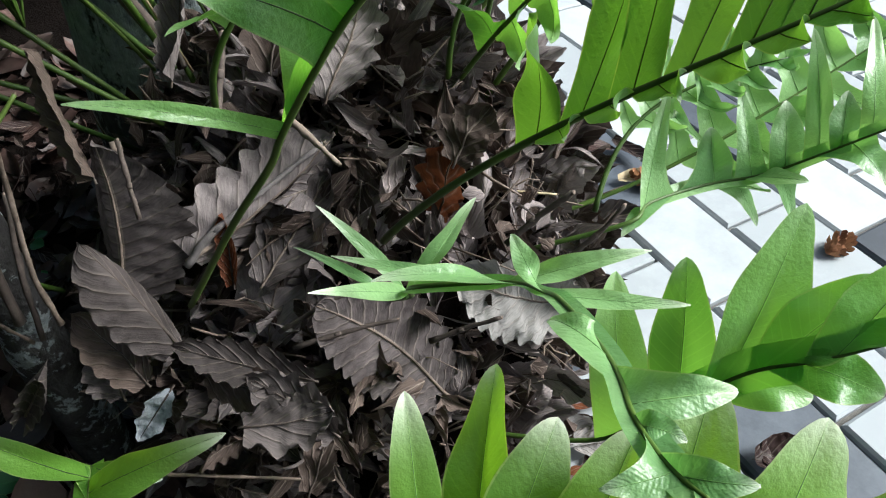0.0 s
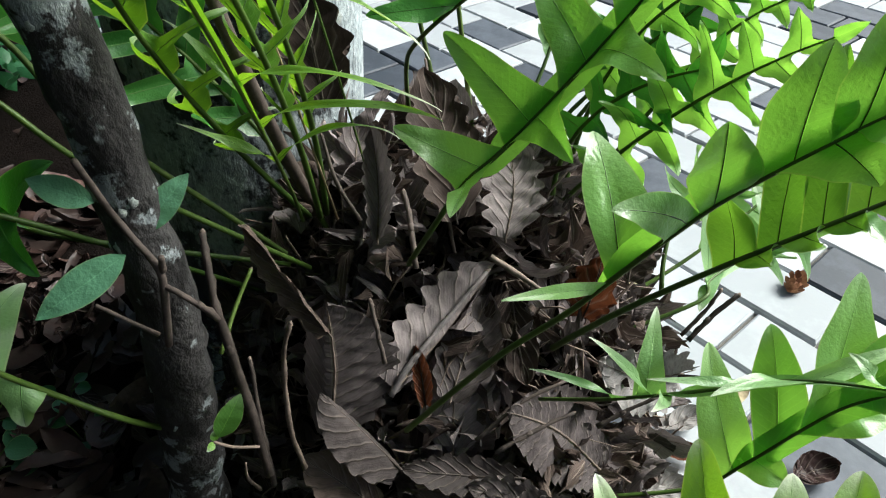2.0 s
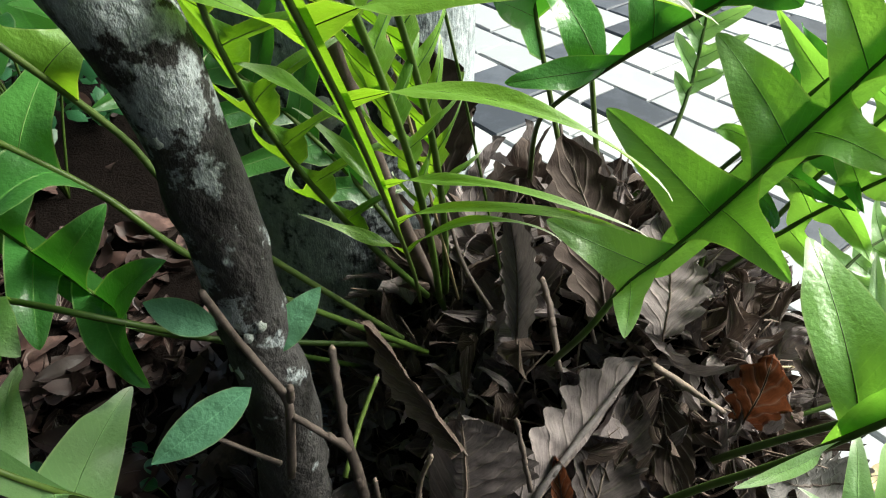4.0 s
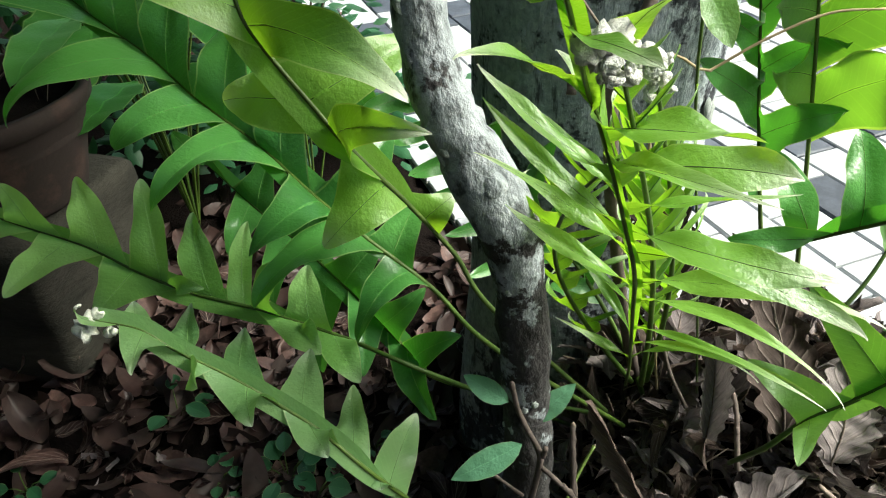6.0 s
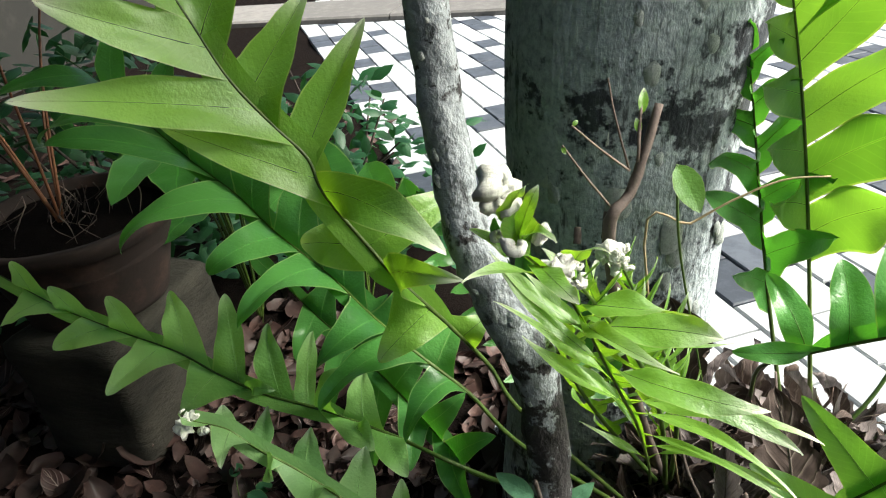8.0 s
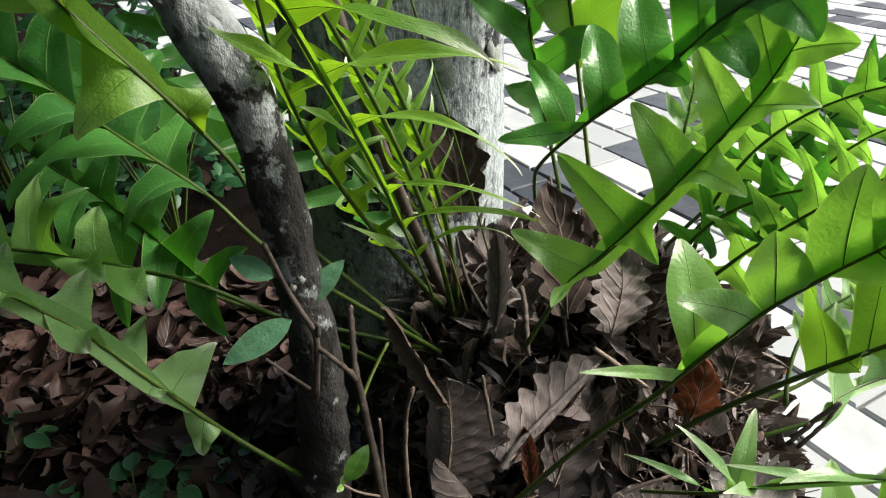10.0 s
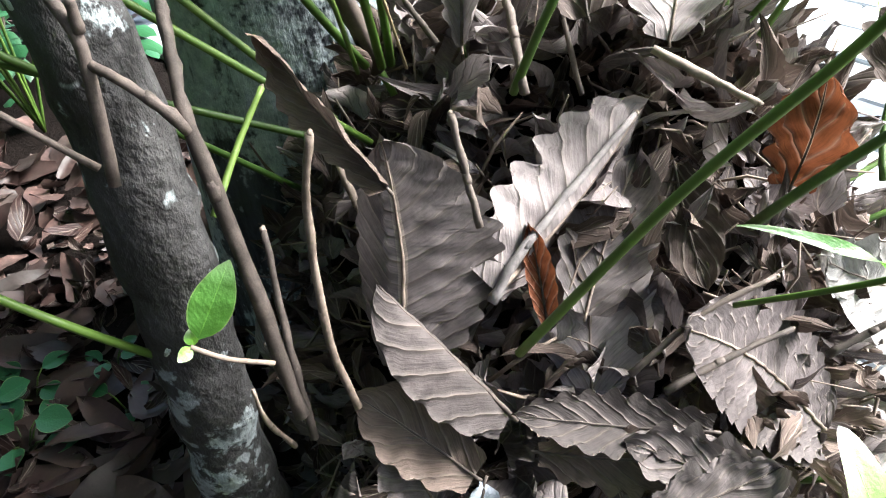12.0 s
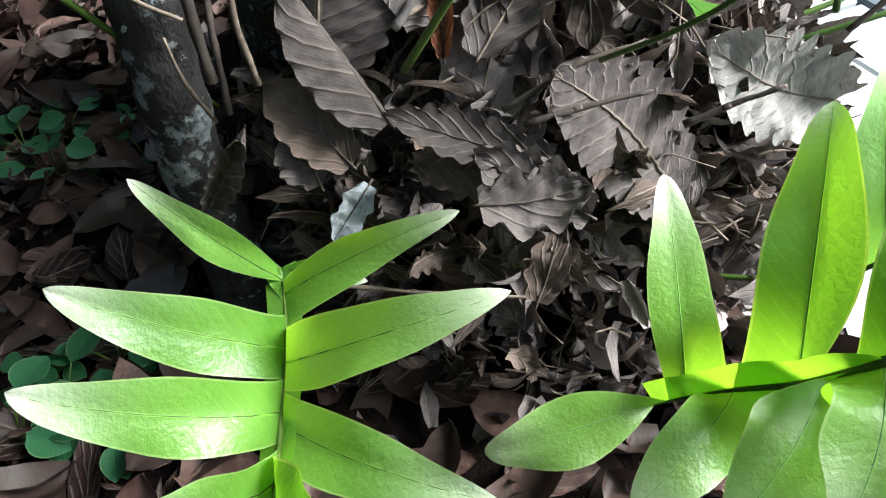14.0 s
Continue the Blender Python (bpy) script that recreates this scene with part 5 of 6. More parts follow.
dry_leaf("pale ribbed dead leaf beside the paving", (0.135, 0.389, 0.287), (0.030, 0.380, 0.338), 0.075, (-0.30, -0.75, 0.65), lobes=9, cut=0.3, ripple=0.004, material=DRY_PALE, seed=15)
dry_leaf("crumpled bluish-white leaf scrap", (-0.179, 0.302, 0.278), (-0.201, 0.275, 0.253), 0.024, (0.10, -0.85, 0.50), lobes=3, cut=0.3, cup=0.3, ripple=0.003, crumple=0.009, material=SCRAP_WHITE, tear=0.6, seed=16)
dry_leaf("decayed lobed leaf lying on the heap", (-0.106, 0.252, 0.312), (-0.046, 0.264, 0.318), 0.044, (-0.10, -0.75, 0.65), lobes=3, cut=0.6, tear=0.4, material=DRY_GREY_SHADED, seed=17)
dry_leaf("dark reddish dead leaf in the heap", (-0.069, 0.243, 0.238), (-0.057, 0.276, 0.269), 0.030, (-0.20, -0.64, 0.89), lobes=3, cut=0.3, material=DRY_BROWN, seed=18)
dry_leaf("dead leaf with rolled edge at the heap's foot", (-0.270, 0.272, 0.290), (-0.238, 0.282, 0.343), 0.020, (0.3, -0.85, 0.4), lobes=6, cut=0.2, cup=0.9, tear=0.5, material=DRY_GREY_SHADED, seed=19)
dry_leaf("dead leaf scrap with torn edge", (-0.150, 0.300, 0.300), (-0.060, 0.275, 0.310), 0.036, (-0.1, -0.7, 0.7), lobes=8, cut=0.3, material=DRY_BROWN, tear=0.5, seed=20)
dry_leaf("brown oak-shaped leaf standing in the nest", (-0.193, 0.581, 0.505), (-0.210, 0.642, 0.597), 0.077, (0.02, -0.92, 0.55), lobes=4, cut=0.5, material=DRY_BROWN, seed=21)
dry_leaf("narrow rolled pale dead leaf standing upright", (-0.163, 0.418, 0.473), (-0.159, 0.483, 0.534), 0.026, (-0.04, -0.83, 0.70), lobes=8, cut=0.3, cup=0.6, seed=23)
dry_leaf("broad brown shield leaf at the back of the nest", (-0.096, 0.434, 0.470), (-0.104, 0.553, 0.550), 0.066, (-0.13, -0.85, 0.66), lobes=6, cut=0.4, material=DRY_BROWN, seed=24)
dry_leaf("broad brown shield leaf at the back of the nest", (-0.058, 0.418, 0.461), (-0.040, 0.496, 0.508), 0.059, (-0.21, -0.80, 0.70), lobes=6, cut=0.4, seed=25)
dry_leaf("brown lobed leaf above the paving's edge", (0.033, 0.370, 0.446), (0.053, 0.389, 0.479), 0.042, (-0.37, -0.70, 0.76), lobes=4, cut=0.4, material=DRY_BROWN, seed=26)
dry_leaf("large grey-brown ribbed shield leaf of the nest", (-0.208, 0.362, 0.432), (-0.262, 0.443, 0.480), 0.024, (-0.45, -0.80, 0.40), lobes=8, cut=0.3, cup=0.4, material=DRY_BROWN, tear=0.6, seed=28)
dry_leaf("grey dead leaf curled over the heap", (-0.111, 0.357, 0.338), (-0.064, 0.428, 0.389), 0.055, (-0.15, -0.69, 0.86), lobes=6, cut=0.2, seed=29)
dry_leaf("dead shield leaf with scalloped edge", (-0.051, 0.497, 0.379), (-0.031, 0.561, 0.444), 0.057, (-0.20, -0.81, 0.70), lobes=5, cut=0.3, seed=30)
dry_leaf("dead shield leaf with scalloped edge", (0.020, 0.533, 0.388), (0.032, 0.590, 0.445), 0.054, (-0.29, -0.81, 0.67), lobes=5, cut=0.3, seed=31)
dry_leaf("dead leaf in the dark of the nest", (-0.169, 0.551, 0.399), (-0.157, 0.618, 0.474), 0.052, (-0.02, -0.86, 0.65), lobes=7, cut=0.25, seed=32)
dry_leaf("dark dead leaf at the heap's foot", (-0.184, 0.287, 0.308), (-0.239, 0.323, 0.337), 0.043, (0.06, -0.56, 0.97), lobes=5, cut=0.2, material=DRY_BROWN, seed=33)
dry_leaf("torn dead leaf at the heap's foot", (-0.045, 0.252, 0.306), (-0.110, 0.290, 0.315), 0.043, (-0.18, -0.50, 0.99), lobes=5, cut=0.5, material=DRY_GREY_SHADED, tear=0.5, seed=34)


# ---- twigs and stubs ----
stick("tall bare brown twig with a side spur", [(-0.260, 0.300, 0.355), (-0.267, 0.318, 0.420), (-0.276, 0.335, 0.487), (-0.279, 0.352, 0.510), (-0.281, 0.369, 0.531)], 0.0035, 0.0024, TWIG)
stick("side spur of the bare twig", [(-0.276, 0.334, 0.487), (-0.288, 0.332, 0.505), (-0.305, 0.339, 0.516)], 0.0025, 0.0017, TWIG)
stick("thin pale bent stick", [(-0.234, 0.303, 0.352), (-0.241, 0.311, 0.391), (-0.239, 0.326, 0.450), (-0.231, 0.325, 0.484)], 0.0021, 0.0016, TWIG_PALE)
stick("short reddish stick standing in the heap", [(-0.260, 0.309, 0.326), (-0.263, 0.326, 0.372), (-0.266, 0.353, 0.424)], 0.0023, 0.0018, TWIG)
stick("reddish stub of a dead stalk", [(-0.169, 0.332, 0.425), (-0.173, 0.343, 0.450), (-0.176, 0.353, 0.470)], 0.0018, 0.0016, TWIG)
stick("thin pale splinter of wood", [(-0.272, 0.312, 0.318), (-0.276, 0.300, 0.355), (-0.272, 0.288, 0.390)], 0.0016, 0.0008, TWIG_PALE)
stick("stout grey dry rib of an old leaf", [(-0.163, 0.356, 0.357), (-0.145, 0.369, 0.376), (-0.115, 0.393, 0.393), (-0.067, 0.429, 0.417)], 0.0030, 0.0018, DRY_RIB, "dry_rib", "", 8, "dry rib")
stick("pale broken stick across the heap", [(-0.064, 0.455, 0.418), (-0.042, 0.452, 0.395), (-0.019, 0.449, 0.373)], 0.0024, 0.0020, TWIG_PALE)
stick("dark dry stalk across the heap", [(-0.095, 0.326, 0.320), (-0.053, 0.342, 0.342), (-0.013, 0.348, 0.356)], 0.0019, 0.0014, TWIG)
stick("dark dry stalk across the heap", [(-0.082, 0.311, 0.322), (-0.043, 0.323, 0.328), (-0.008, 0.331, 0.333)], 0.0023, 0.0014, TWIG)
stick("dark dry stalk across the heap", [(0.016, 0.329, 0.310), (0.044, 0.331, 0.326), (0.067, 0.331, 0.338)], 0.0021, 0.0015, TWIG)
stick("dry stalk at the heap's foot", [(-0.212, 0.260, 0.226), (-0.135, 0.266, 0.213), (-0.057, 0.265, 0.214)], 0.0016, 0.0010, TWIG_PALE)
stick("brown dry stalk stub", [(-0.134, 0.407, 0.448), (-0.134, 0.440, 0.473), (-0.136, 0.461, 0.486)], 0.0026, 0.0022, TWIG)
stick("thin brown stalk in the nest", [(-0.172, 0.466, 0.456), (-0.189, 0.494, 0.478), (-0.198, 0.524, 0.508)], 0.0020, 0.0014, TWIG)
stick("thin brown stalk in the nest", [(-0.091, 0.455, 0.419), (-0.093, 0.511, 0.461), (-0.098, 0.582, 0.546)], 0.0018, 0.0014, TWIG)
stick("dark stalk stub above the paving", [(0.063, 0.316, 0.427), (0.082, 0.322, 0.445), (0.100, 0.325, 0.461)], 0.0023, 0.0019, TWIG)
stick("pale dead stick low in the nest", [(-0.081, 0.381, 0.475), (-0.060, 0.367, 0.465), (-0.042, 0.353, 0.457)], 0.0022, 0.0020, TWIG_PALE)
stick("dark dead stalk above the paving", [(0.125, 0.401, 0.333), (0.147, 0.408, 0.355), (0.162, 0.415, 0.375)], 0.0021, 0.0018, TWIG)
stick("pale dry straw on the nest", [(0.051, 0.497, 0.318), (0.087, 0.496, 0.319), (0.125, 0.492, 0.320)], 0.0014, 0.0010, STRAW)
stick("pale dead stick on the nest", [(-0.078, 0.504, 0.381), (-0.044, 0.495, 0.358), (-0.012, 0.482, 0.335)], 0.0026, 0.0022, TWIG_PALE)
stick("pale dead stick in the heap", [(-0.238, 0.447, 0.400), (-0.229, 0.432, 0.373), (-0.221, 0.426, 0.360)], 0.0026, 0.0020, TWIG_PALE)


def scatter_nest():
    """Further dead shield leaves all round the heap, tips up and outwards."""
    rng = random.Random(12)
    kinds = []
    for k in range(9):
        L, W = rng.uniform(0.07, 0.13), rng.uniform(0.04, 0.065)
        mat = (DRY_GREY, DRY_GREY, DRY_BROWN)[k % 3]
        proto = leaf_shape(L, W, rng.choice((5, 6, 7, 9)), rng.uniform(0.15, 0.45), rng.uniform(0.05, 0.45), 0.0018, rng, curl=rng.uniform(-0.5, 0.9), tear=0.75)
        mid = [proto[0][i * 10 + 4].lerp(proto[0][i * 10 + 5], 0.5) + Vector((0, 0, 0.0004)) for i in range(0, len(proto[0]) // 10, 3)]
        rv, rf = tube(mid, [0.0007 - 0.0005 * i / len(mid) for i in range(len(mid))], 5)
        kinds.append((mesh_data("blade", *proto[:2], mat, proto[2]), mat, mesh_data("rib", rv, rf, TWIG_PALE)))
    words = {DRY_GREY: "grey-brown dead shield leaf of the fern's nest", DRY_BROWN: "brown crumpled dead leaf in the fern's nest"}
    for k in range(175):
        h = rng.random() ** 0.8 * 0.96
        a = rng.uniform(-math.pi, math.pi) if k % 3 else rng.uniform(-1.5, 1.5)
        p = nest_point(a, h)
        if p.x < -0.23 and p.y < 0.62 or p.x < -0.165 and p.y < 0.56 and h > 0.2:
            continue
        out = Vector((math.sin(a), -math.cos(a), 0.25)).normalized()
        up = Vector((out.x * rng.uniform(-0.4, 0.9) + rng.uniform(-0.7, 0.7), out.y * rng.uniform(-0.4, 0.9), rng.uniform(0.1, 1.2))).normalized()
        me, mat, rib = kinds[rng.randrange(len(kinds))]
        ob = new("dry_leaf")
        ob.empty_display_size = 0.01
        new("blade", me).parent = ob
        new("rib", rib).parent = ob
        face = out + Vector((rng.uniform(-0.6, 0.6), rng.uniform(-0.6, 0.6), rng.uniform(-0.3, 0.7)))
        b = p - out * rng.uniform(-0.004, 0.02) - up * 0.03
        ob.matrix_world = leaf_pose(b, b + up, face) @ Matrix.Scale(rng.uniform(0.6, 1.15), 4)
        tagged(ob, words[mat], "dry leaf", "dry leaves of the fern's nest")


def torn_leaves():
    """Small curled and torn leaves that have slid down the front of the heap."""
    rng = random.Random(47)
    kinds = []
    for k in range(7):
        v, f, uv = leaf_shape(rng.uniform(0.03, 0.05), rng.uniform(0.018, 0.03), rng.choice((3, 4, 5)), rng.uniform(0.3, 0.7), rng.uniform(0.2, 0.8), 0.0014, rng, curl=rng.uniform(-1.2, 1.6), tear=0.8)
        kinds.append(mesh_data("torn_leaf", v, f, (DRY_GREY_SHADED, DRY_BROWN, DRY_GREY)[k % 3], uv))
    for k in range(34):
        x, q = rng.uniform(-0.23, 0.0), rng.random()
        p = Vector((x, 0.29 + 0.06 * q + rng.uniform(-0.01, 0.01), 0.215 + 0.06 * q + rng.uniform(-0.01, 0.01)))
        ob = new("torn_leaf", kinds[rng.randrange(7)])
        ob.matrix_world = leaf_pose(p, p + Vector((rng.uniform(-1, 1), rng.uniform(-0.5, 0.3), rng.uniform(-0.3, 0.9))), (rng.uniform(-0.5, 0.5), -0.8, rng.uniform(0.2, 0.9)))
        tagged(ob, "small curled torn dead leaf on the heap", "dry leaf", "torn leaves on the heap")


def scatter_litter():
    """Fallen leaves on the soil, a few on the paving's edge."""
    rng = random.Random(21)
    kinds = []
    for k in range(8):
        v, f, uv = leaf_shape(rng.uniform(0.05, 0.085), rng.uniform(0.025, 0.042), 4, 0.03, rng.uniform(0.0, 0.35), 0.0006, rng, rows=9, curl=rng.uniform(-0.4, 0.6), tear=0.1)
        kinds.append(mesh_data("fallen_leaf", v, f, LITTER_SHADED, uv))
    n = 0
    far_v, far_f = [], []
    for k in range(2700):
        near = k < 1400 or k > 2300
        x, y = (rng.uniform(-1.75, 0.35), rng.uniform(0.0, 1.25)) if near else (rng.uniform(-3.5, 0.2), rng.uniform(-1.2, 3.2))
        b = x * B_DIR.x + y * B_DIR.y
        if b > PAVE_EDGE + 0.1 and rng.random() > 0.04 or math.hypot((x - NEST_X) / 0.22, (y - NEST_Y) / 0.26) < 1:
            continue
        z = max(ground_height(x, y), 0.0 if b > PAVE_EDGE - 0.05 else -1) + rng.uniform(0.003, 0.022)
        m = pose(x, y, z, rng.uniform(-32, 32), rng.uniform(-32, 32), rng.uniform(0, 360)) @ Matrix.Scale(rng.uniform(0.75, 1.5), 4)
        me = kinds[rng.randrange(len(kinds))]
        if n < 280 and near:
            ob = new("fallen_leaf", me)
            ob.matrix_world = m
            tagged(ob, "fallen reddish-brown leaf on the soil", "fallen leaf", "fallen leaves on the soil")
            n += 1
        else:
            o = len(far_v)
            far_v += [m @ v.co for v in me.vertices]
            far_f += [tuple(o + i for i in p.vertices) for p in me.polygons]
    mesh_thing("leaf_litter", far_v, far_f, LITTER_SHADED, None, "carpet of fallen brown leaves on soil, darkened for shade", "leaf litter", kind="stuff")


def leaf_scraps():
    """Ragged crumbs of old leaves, caught between the larger ones."""
    rng = random.Random(14)
    for mat, count, name in ((DRY_GREY, 650, "grey-brown crumbs of dead leaves in the nest"), (DRY_BROWN, 800, "brown crumbs of dead leaves in the nest")):
        verts, faces, uvs = [], [], []
        for k in range(count):
            a, h = rng.uniform(-2.4, 2.4), rng.random() ** 0.7 * 0.97
            p = nest_point(a, h) + Vector((rng.uniform(-0.02, 0.02), rng.uniform(-0.035, 0.01), rng.uniform(-0.005, 0.03)))
            v, f, uv = leaf_shape(rng.uniform(0.018, 0.055), rng.uniform(0.01, 0.026), 3, rng.uniform(0.2, 0.7), rng.uniform(0, 0.7), 0.001, rng, rows=8, curl=rng.uniform(-1.5, 2), tear=0.9)
            m = pose(p.x, p.y, p.z, rng.uniform(-70, 110), rng.uniform(-60, 60), rng.uniform(0, 360))
            o = len(verts)
            verts += [m @ q for q in v]
            faces += [tuple(o + i for i in q) for q in f]
            uvs += uv
        mesh_thing("leaf_scraps", verts, faces, mat, None, name, "leaf scraps", kind="stuff", uv=uvs, at=(NEST_X, NEST_Y, 0.2))


def litter_crumbs():
    """Broken bits of leaf and bark strewn over the soil."""
    rng = random.Random(33)
    for mat, count, words in ((LITTER_SHADED, 900, "broken bits of leaf on the soil, darkened for shade"), (DRY_BROWN, 500, "brown broken bits of leaf on the soil"), (DRY_GREY, 250, "grey broken bits of leaf on the soil")):
        verts, faces, uvs = [], [], []
        for k in range(count):
            x, y = rng.uniform(-1.1, 0.35), rng.uniform(-0.15, 1.0)
            if x * B_DIR.x + y * B_DIR.y > PAVE_EDGE + (0.12 if rng.random() < 0.3 else 0.0):
                continue
            v, f, uv = leaf_shape(rng.uniform(0.012, 0.045), rng.uniform(0.006, 0.022), 3, rng.uniform(0.2, 0.6), rng.uniform(0, 0.6), 0.0006, rng, rows=6, curl=rng.uniform(-1, 1.5), tear=0.9)
            m = pose(x, y, max(ground_height(x, y), -0.5) + rng.uniform(0.002, 0.02), rng.uniform(-50, 50), rng.uniform(-50, 50), rng.uniform(0, 360))
            o = len(verts)
            verts += [m @ q for q in v]
            faces += [tuple(o + i for i in q) for q in f]
            uvs += uv
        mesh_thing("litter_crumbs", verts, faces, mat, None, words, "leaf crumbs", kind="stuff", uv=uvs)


leaf_scraps()
litter_crumbs()
scatter_nest()
torn_leaves()
scatter_litter()


# ---- sprig and twigs at the thin trunk ----
def leafy_sprig():
    thing = empty_thing("leafy_sprig", (-0.311, 0.333, 0.468), "woody sprig with oval green leaves beside the thin trunk", "sprig")
    for name, pts, r0, r1 in (("stem", [(-0.311, 0.333, 0.468), (-0.305, 0.339, 0.516), (-0.308, 0.342, 0.534), (-0.323, 0.349, 0.563), (-0.328, 0.333, 0.612)], 0.0028, 0.0019),
                              ("side_stem", [(-0.317, 0.339, 0.473), (-0.346, 0.335, 0.508)], 0.0016, 0.0012),
                              ("stub", [(-0.303, 0.340, 0.526), (-0.301, 0.338, 0.539)], 0.0024, 0.002)):
        line = smooth_line(pts, 5)
        v, f = tube(line, [r0 + (r1 - r0) * i / (len(line) - 1) for i in range(len(line))], 8, 0.35)
        mesh_thing(name, v, f, TWIG, thing)
    for base, tip, w in (((-0.331, 0.348, 0.575), (-0.366, 0.359, 0.587), 0.017), ((-0.314, 0.358, 0.544), (-0.282, 0.375, 0.573), 0.018), ((-0.319, 0.334, 0.546), (-0.370, 0.312, 0.522), 0.021)):
        green_leaf(thing, base, tip, w, (0.1, -0.8, 0.6), SPRIG, droop=0.12)


def sprout():
    thing = empty_thing("sprout", (-0.262, 0.295, 0.397), "tiny twig sprout with one bitten green leaf", "sprout")
    line = smooth_line([(-0.262, 0.295, 0.397), (-0.277, 0.289, 0.409), (-0.288, 0.287, 0.420)], 4)
    v, f = tube(line, [0.0011] * len(line), 6)
    mesh_thing("stem", v, f, TWIG_PALE, thing)
    green_leaf(thing, (-0.285, 0.289, 0.422), (-0.267, 0.301, 0.449), 0.016, (0.2, -0.9, 0.4), FERN_LIME, droop=0.1)
    for a, b in (((-0.288, 0.287, 0.420), (-0.292, 0.281, 0.419)), ((-0.287, 0.288, 0.420), (-0.288, 0.292, 0.425))):
        green_leaf(thing, a, b, 0.005, (0.2, -0.9, 0.4), FERN_NEW, name="bud")


def cut_stump():
    """A pruned shrub stem before the thick trunk, with thin budding shoots."""
    thing = empty_thing("pruned_stem", (-0.21, 0.55, 0.41), "pruned reddish-brown shrub stem with thin budding shoots", "shrub stem")
    for name, pts, r0, r1, m in (("stem", [(-0.21, 0.55, 0.41), (-0.25, 0.47, 0.6)] + [(-0.279, 0.410, 0.794), (-0.265, 0.427, 0.828), (-0.255, 0.442, 0.857), (-0.247, 0.459, 0.887)], 0.0062, 0.0032, TWIG),
                                 ("stub", [(-0.281, 0.412, 0.797), (-0.281, 0.418, 0.817)], 0.0034, 0.0026, TWIG),
                                 ("stub", [(-0.302, 0.405, 0.795), (-0.302, 0.412, 0.806)], 0.0032, 0.0026, TWIG),
                                 ("shoot", [(-0.266, 0.433, 0.844), (-0.278, 0.456, 0.877), (-0.285, 0.475, 0.902)], 0.001, 0.0007, TWIG_PALE),
                                 ("shoot", [(-0.266, 0.433, 0.844), (-0.287, 0.431, 0.861), (-0.309, 0.431, 0.880)], 0.001, 0.0008, TWIG_PALE),
                                 ("shoot", [(-0.277, 0.420, 0.818), (-0.297, 0.419, 0.844), (-0.315, 0.422, 0.868)], 0.001, 0.0007, TWIG_PALE),
                                 ("shoot", [(-0.260, 0.435, 0.850), (-0.260, 0.455, 0.878), (-0.258, 0.471, 0.893)], 0.0015, 0.0012, TWIG_PALE)):
        line = smooth_line(pts, 4)
        v, f = tube(line, [r0 + (r1 - r0) * i / (len(line) - 1) for i in range(len(line))], 9, 0.25)
        mesh_thing(name, v, f, m, thing)
    for a, b, w in (((-0.259, 0.457, 0.880), (-0.258, 0.473, 0.895), 0.007), ((-0.260, 0.449, 0.868), (-0.263, 0.454, 0.878), 0.005), ((-0.308, 0.431, 0.880), (-0.305, 0.434, 0.883), 0.003), ((-0.315, 0.422, 0.867), (-0.312, 0.419, 0.862), 0.003)):
        green_leaf(thing, a, b, w, (0.1, -1, 0.3), FERN_NEW, name="bud_leaf")


def grass_stalk():
    pts = [(-0.252, 0.424, 0.785), (-0.219, 0.432, 0.802), (-0.191, 0.438, 0.819), (-0.157, 0.444, 0.834), (-0.125, 0.448, 0.836)]
    stick("dry pale grass stalk with a few bristles", [(-0.19, 0.52, 0.42)] + pts, 0.0011, 0.0007, STRAW, "grass_stalk", "", 6, "grass stalk", 0.1)
    shoot = empty_thing("leaf_shoot", (-0.15, 0.52, 0.42), "thin shoot with one pointed green leaf", "leaf shoot")
    line = smooth_line([(-0.15, 0.52, 0.42), (-0.19, 0.47, 0.62), (-0.225, 0.42, 0.78), (-0.235, 0.406, 0.861)], 5)
    v, f = tube(line, [0.001] * len(line), 6)
    mesh_thing("stem", v, f, STALK, shoot)
    green_leaf(shoot, (-0.235, 0.406, 0.861), (-0.218, 0.392, 0.831), 0.02, (0.3, -0.9, 0.3), FERN_LIME, droop=0.1)


leafy_sprig()
sprout()
stick("thin greyish-green bare shoot", [(-0.284, 0.349, 0.437), (-0.271, 0.378, 0.457), (-0.259, 0.397, 0.473)], 0.0018, 0.0014, STALK_DARK, "shoot", "", 7, "shoot", 0.3)
cut_stump()
grass_stalk()


# ---- pot, shrubs and background plants ----
def lathe(profile, sides=40, at=(0, 0, 0), wobble=0.0):
    verts, faces = [], []
    for r, z in profile:
        for k in range(sides):
            a = 2 * math.pi * k / sides
            q = r * (1 + wobble * noise.noise((math.cos(a) * 2, math.sin(a) * 2, z * 9)))
            verts.append((at[0] + q * math.cos(a), at[1] + q * math.sin(a), at[2] + z))
    n = len(profile)
    for i in range(n - 1):
        for k in range(sides):
            j = (k + 1) % sides
            faces.append((i * sides + k, i * sides + j, (i + 1) * sides + j, (i + 1) * sides + k))
    return verts, faces


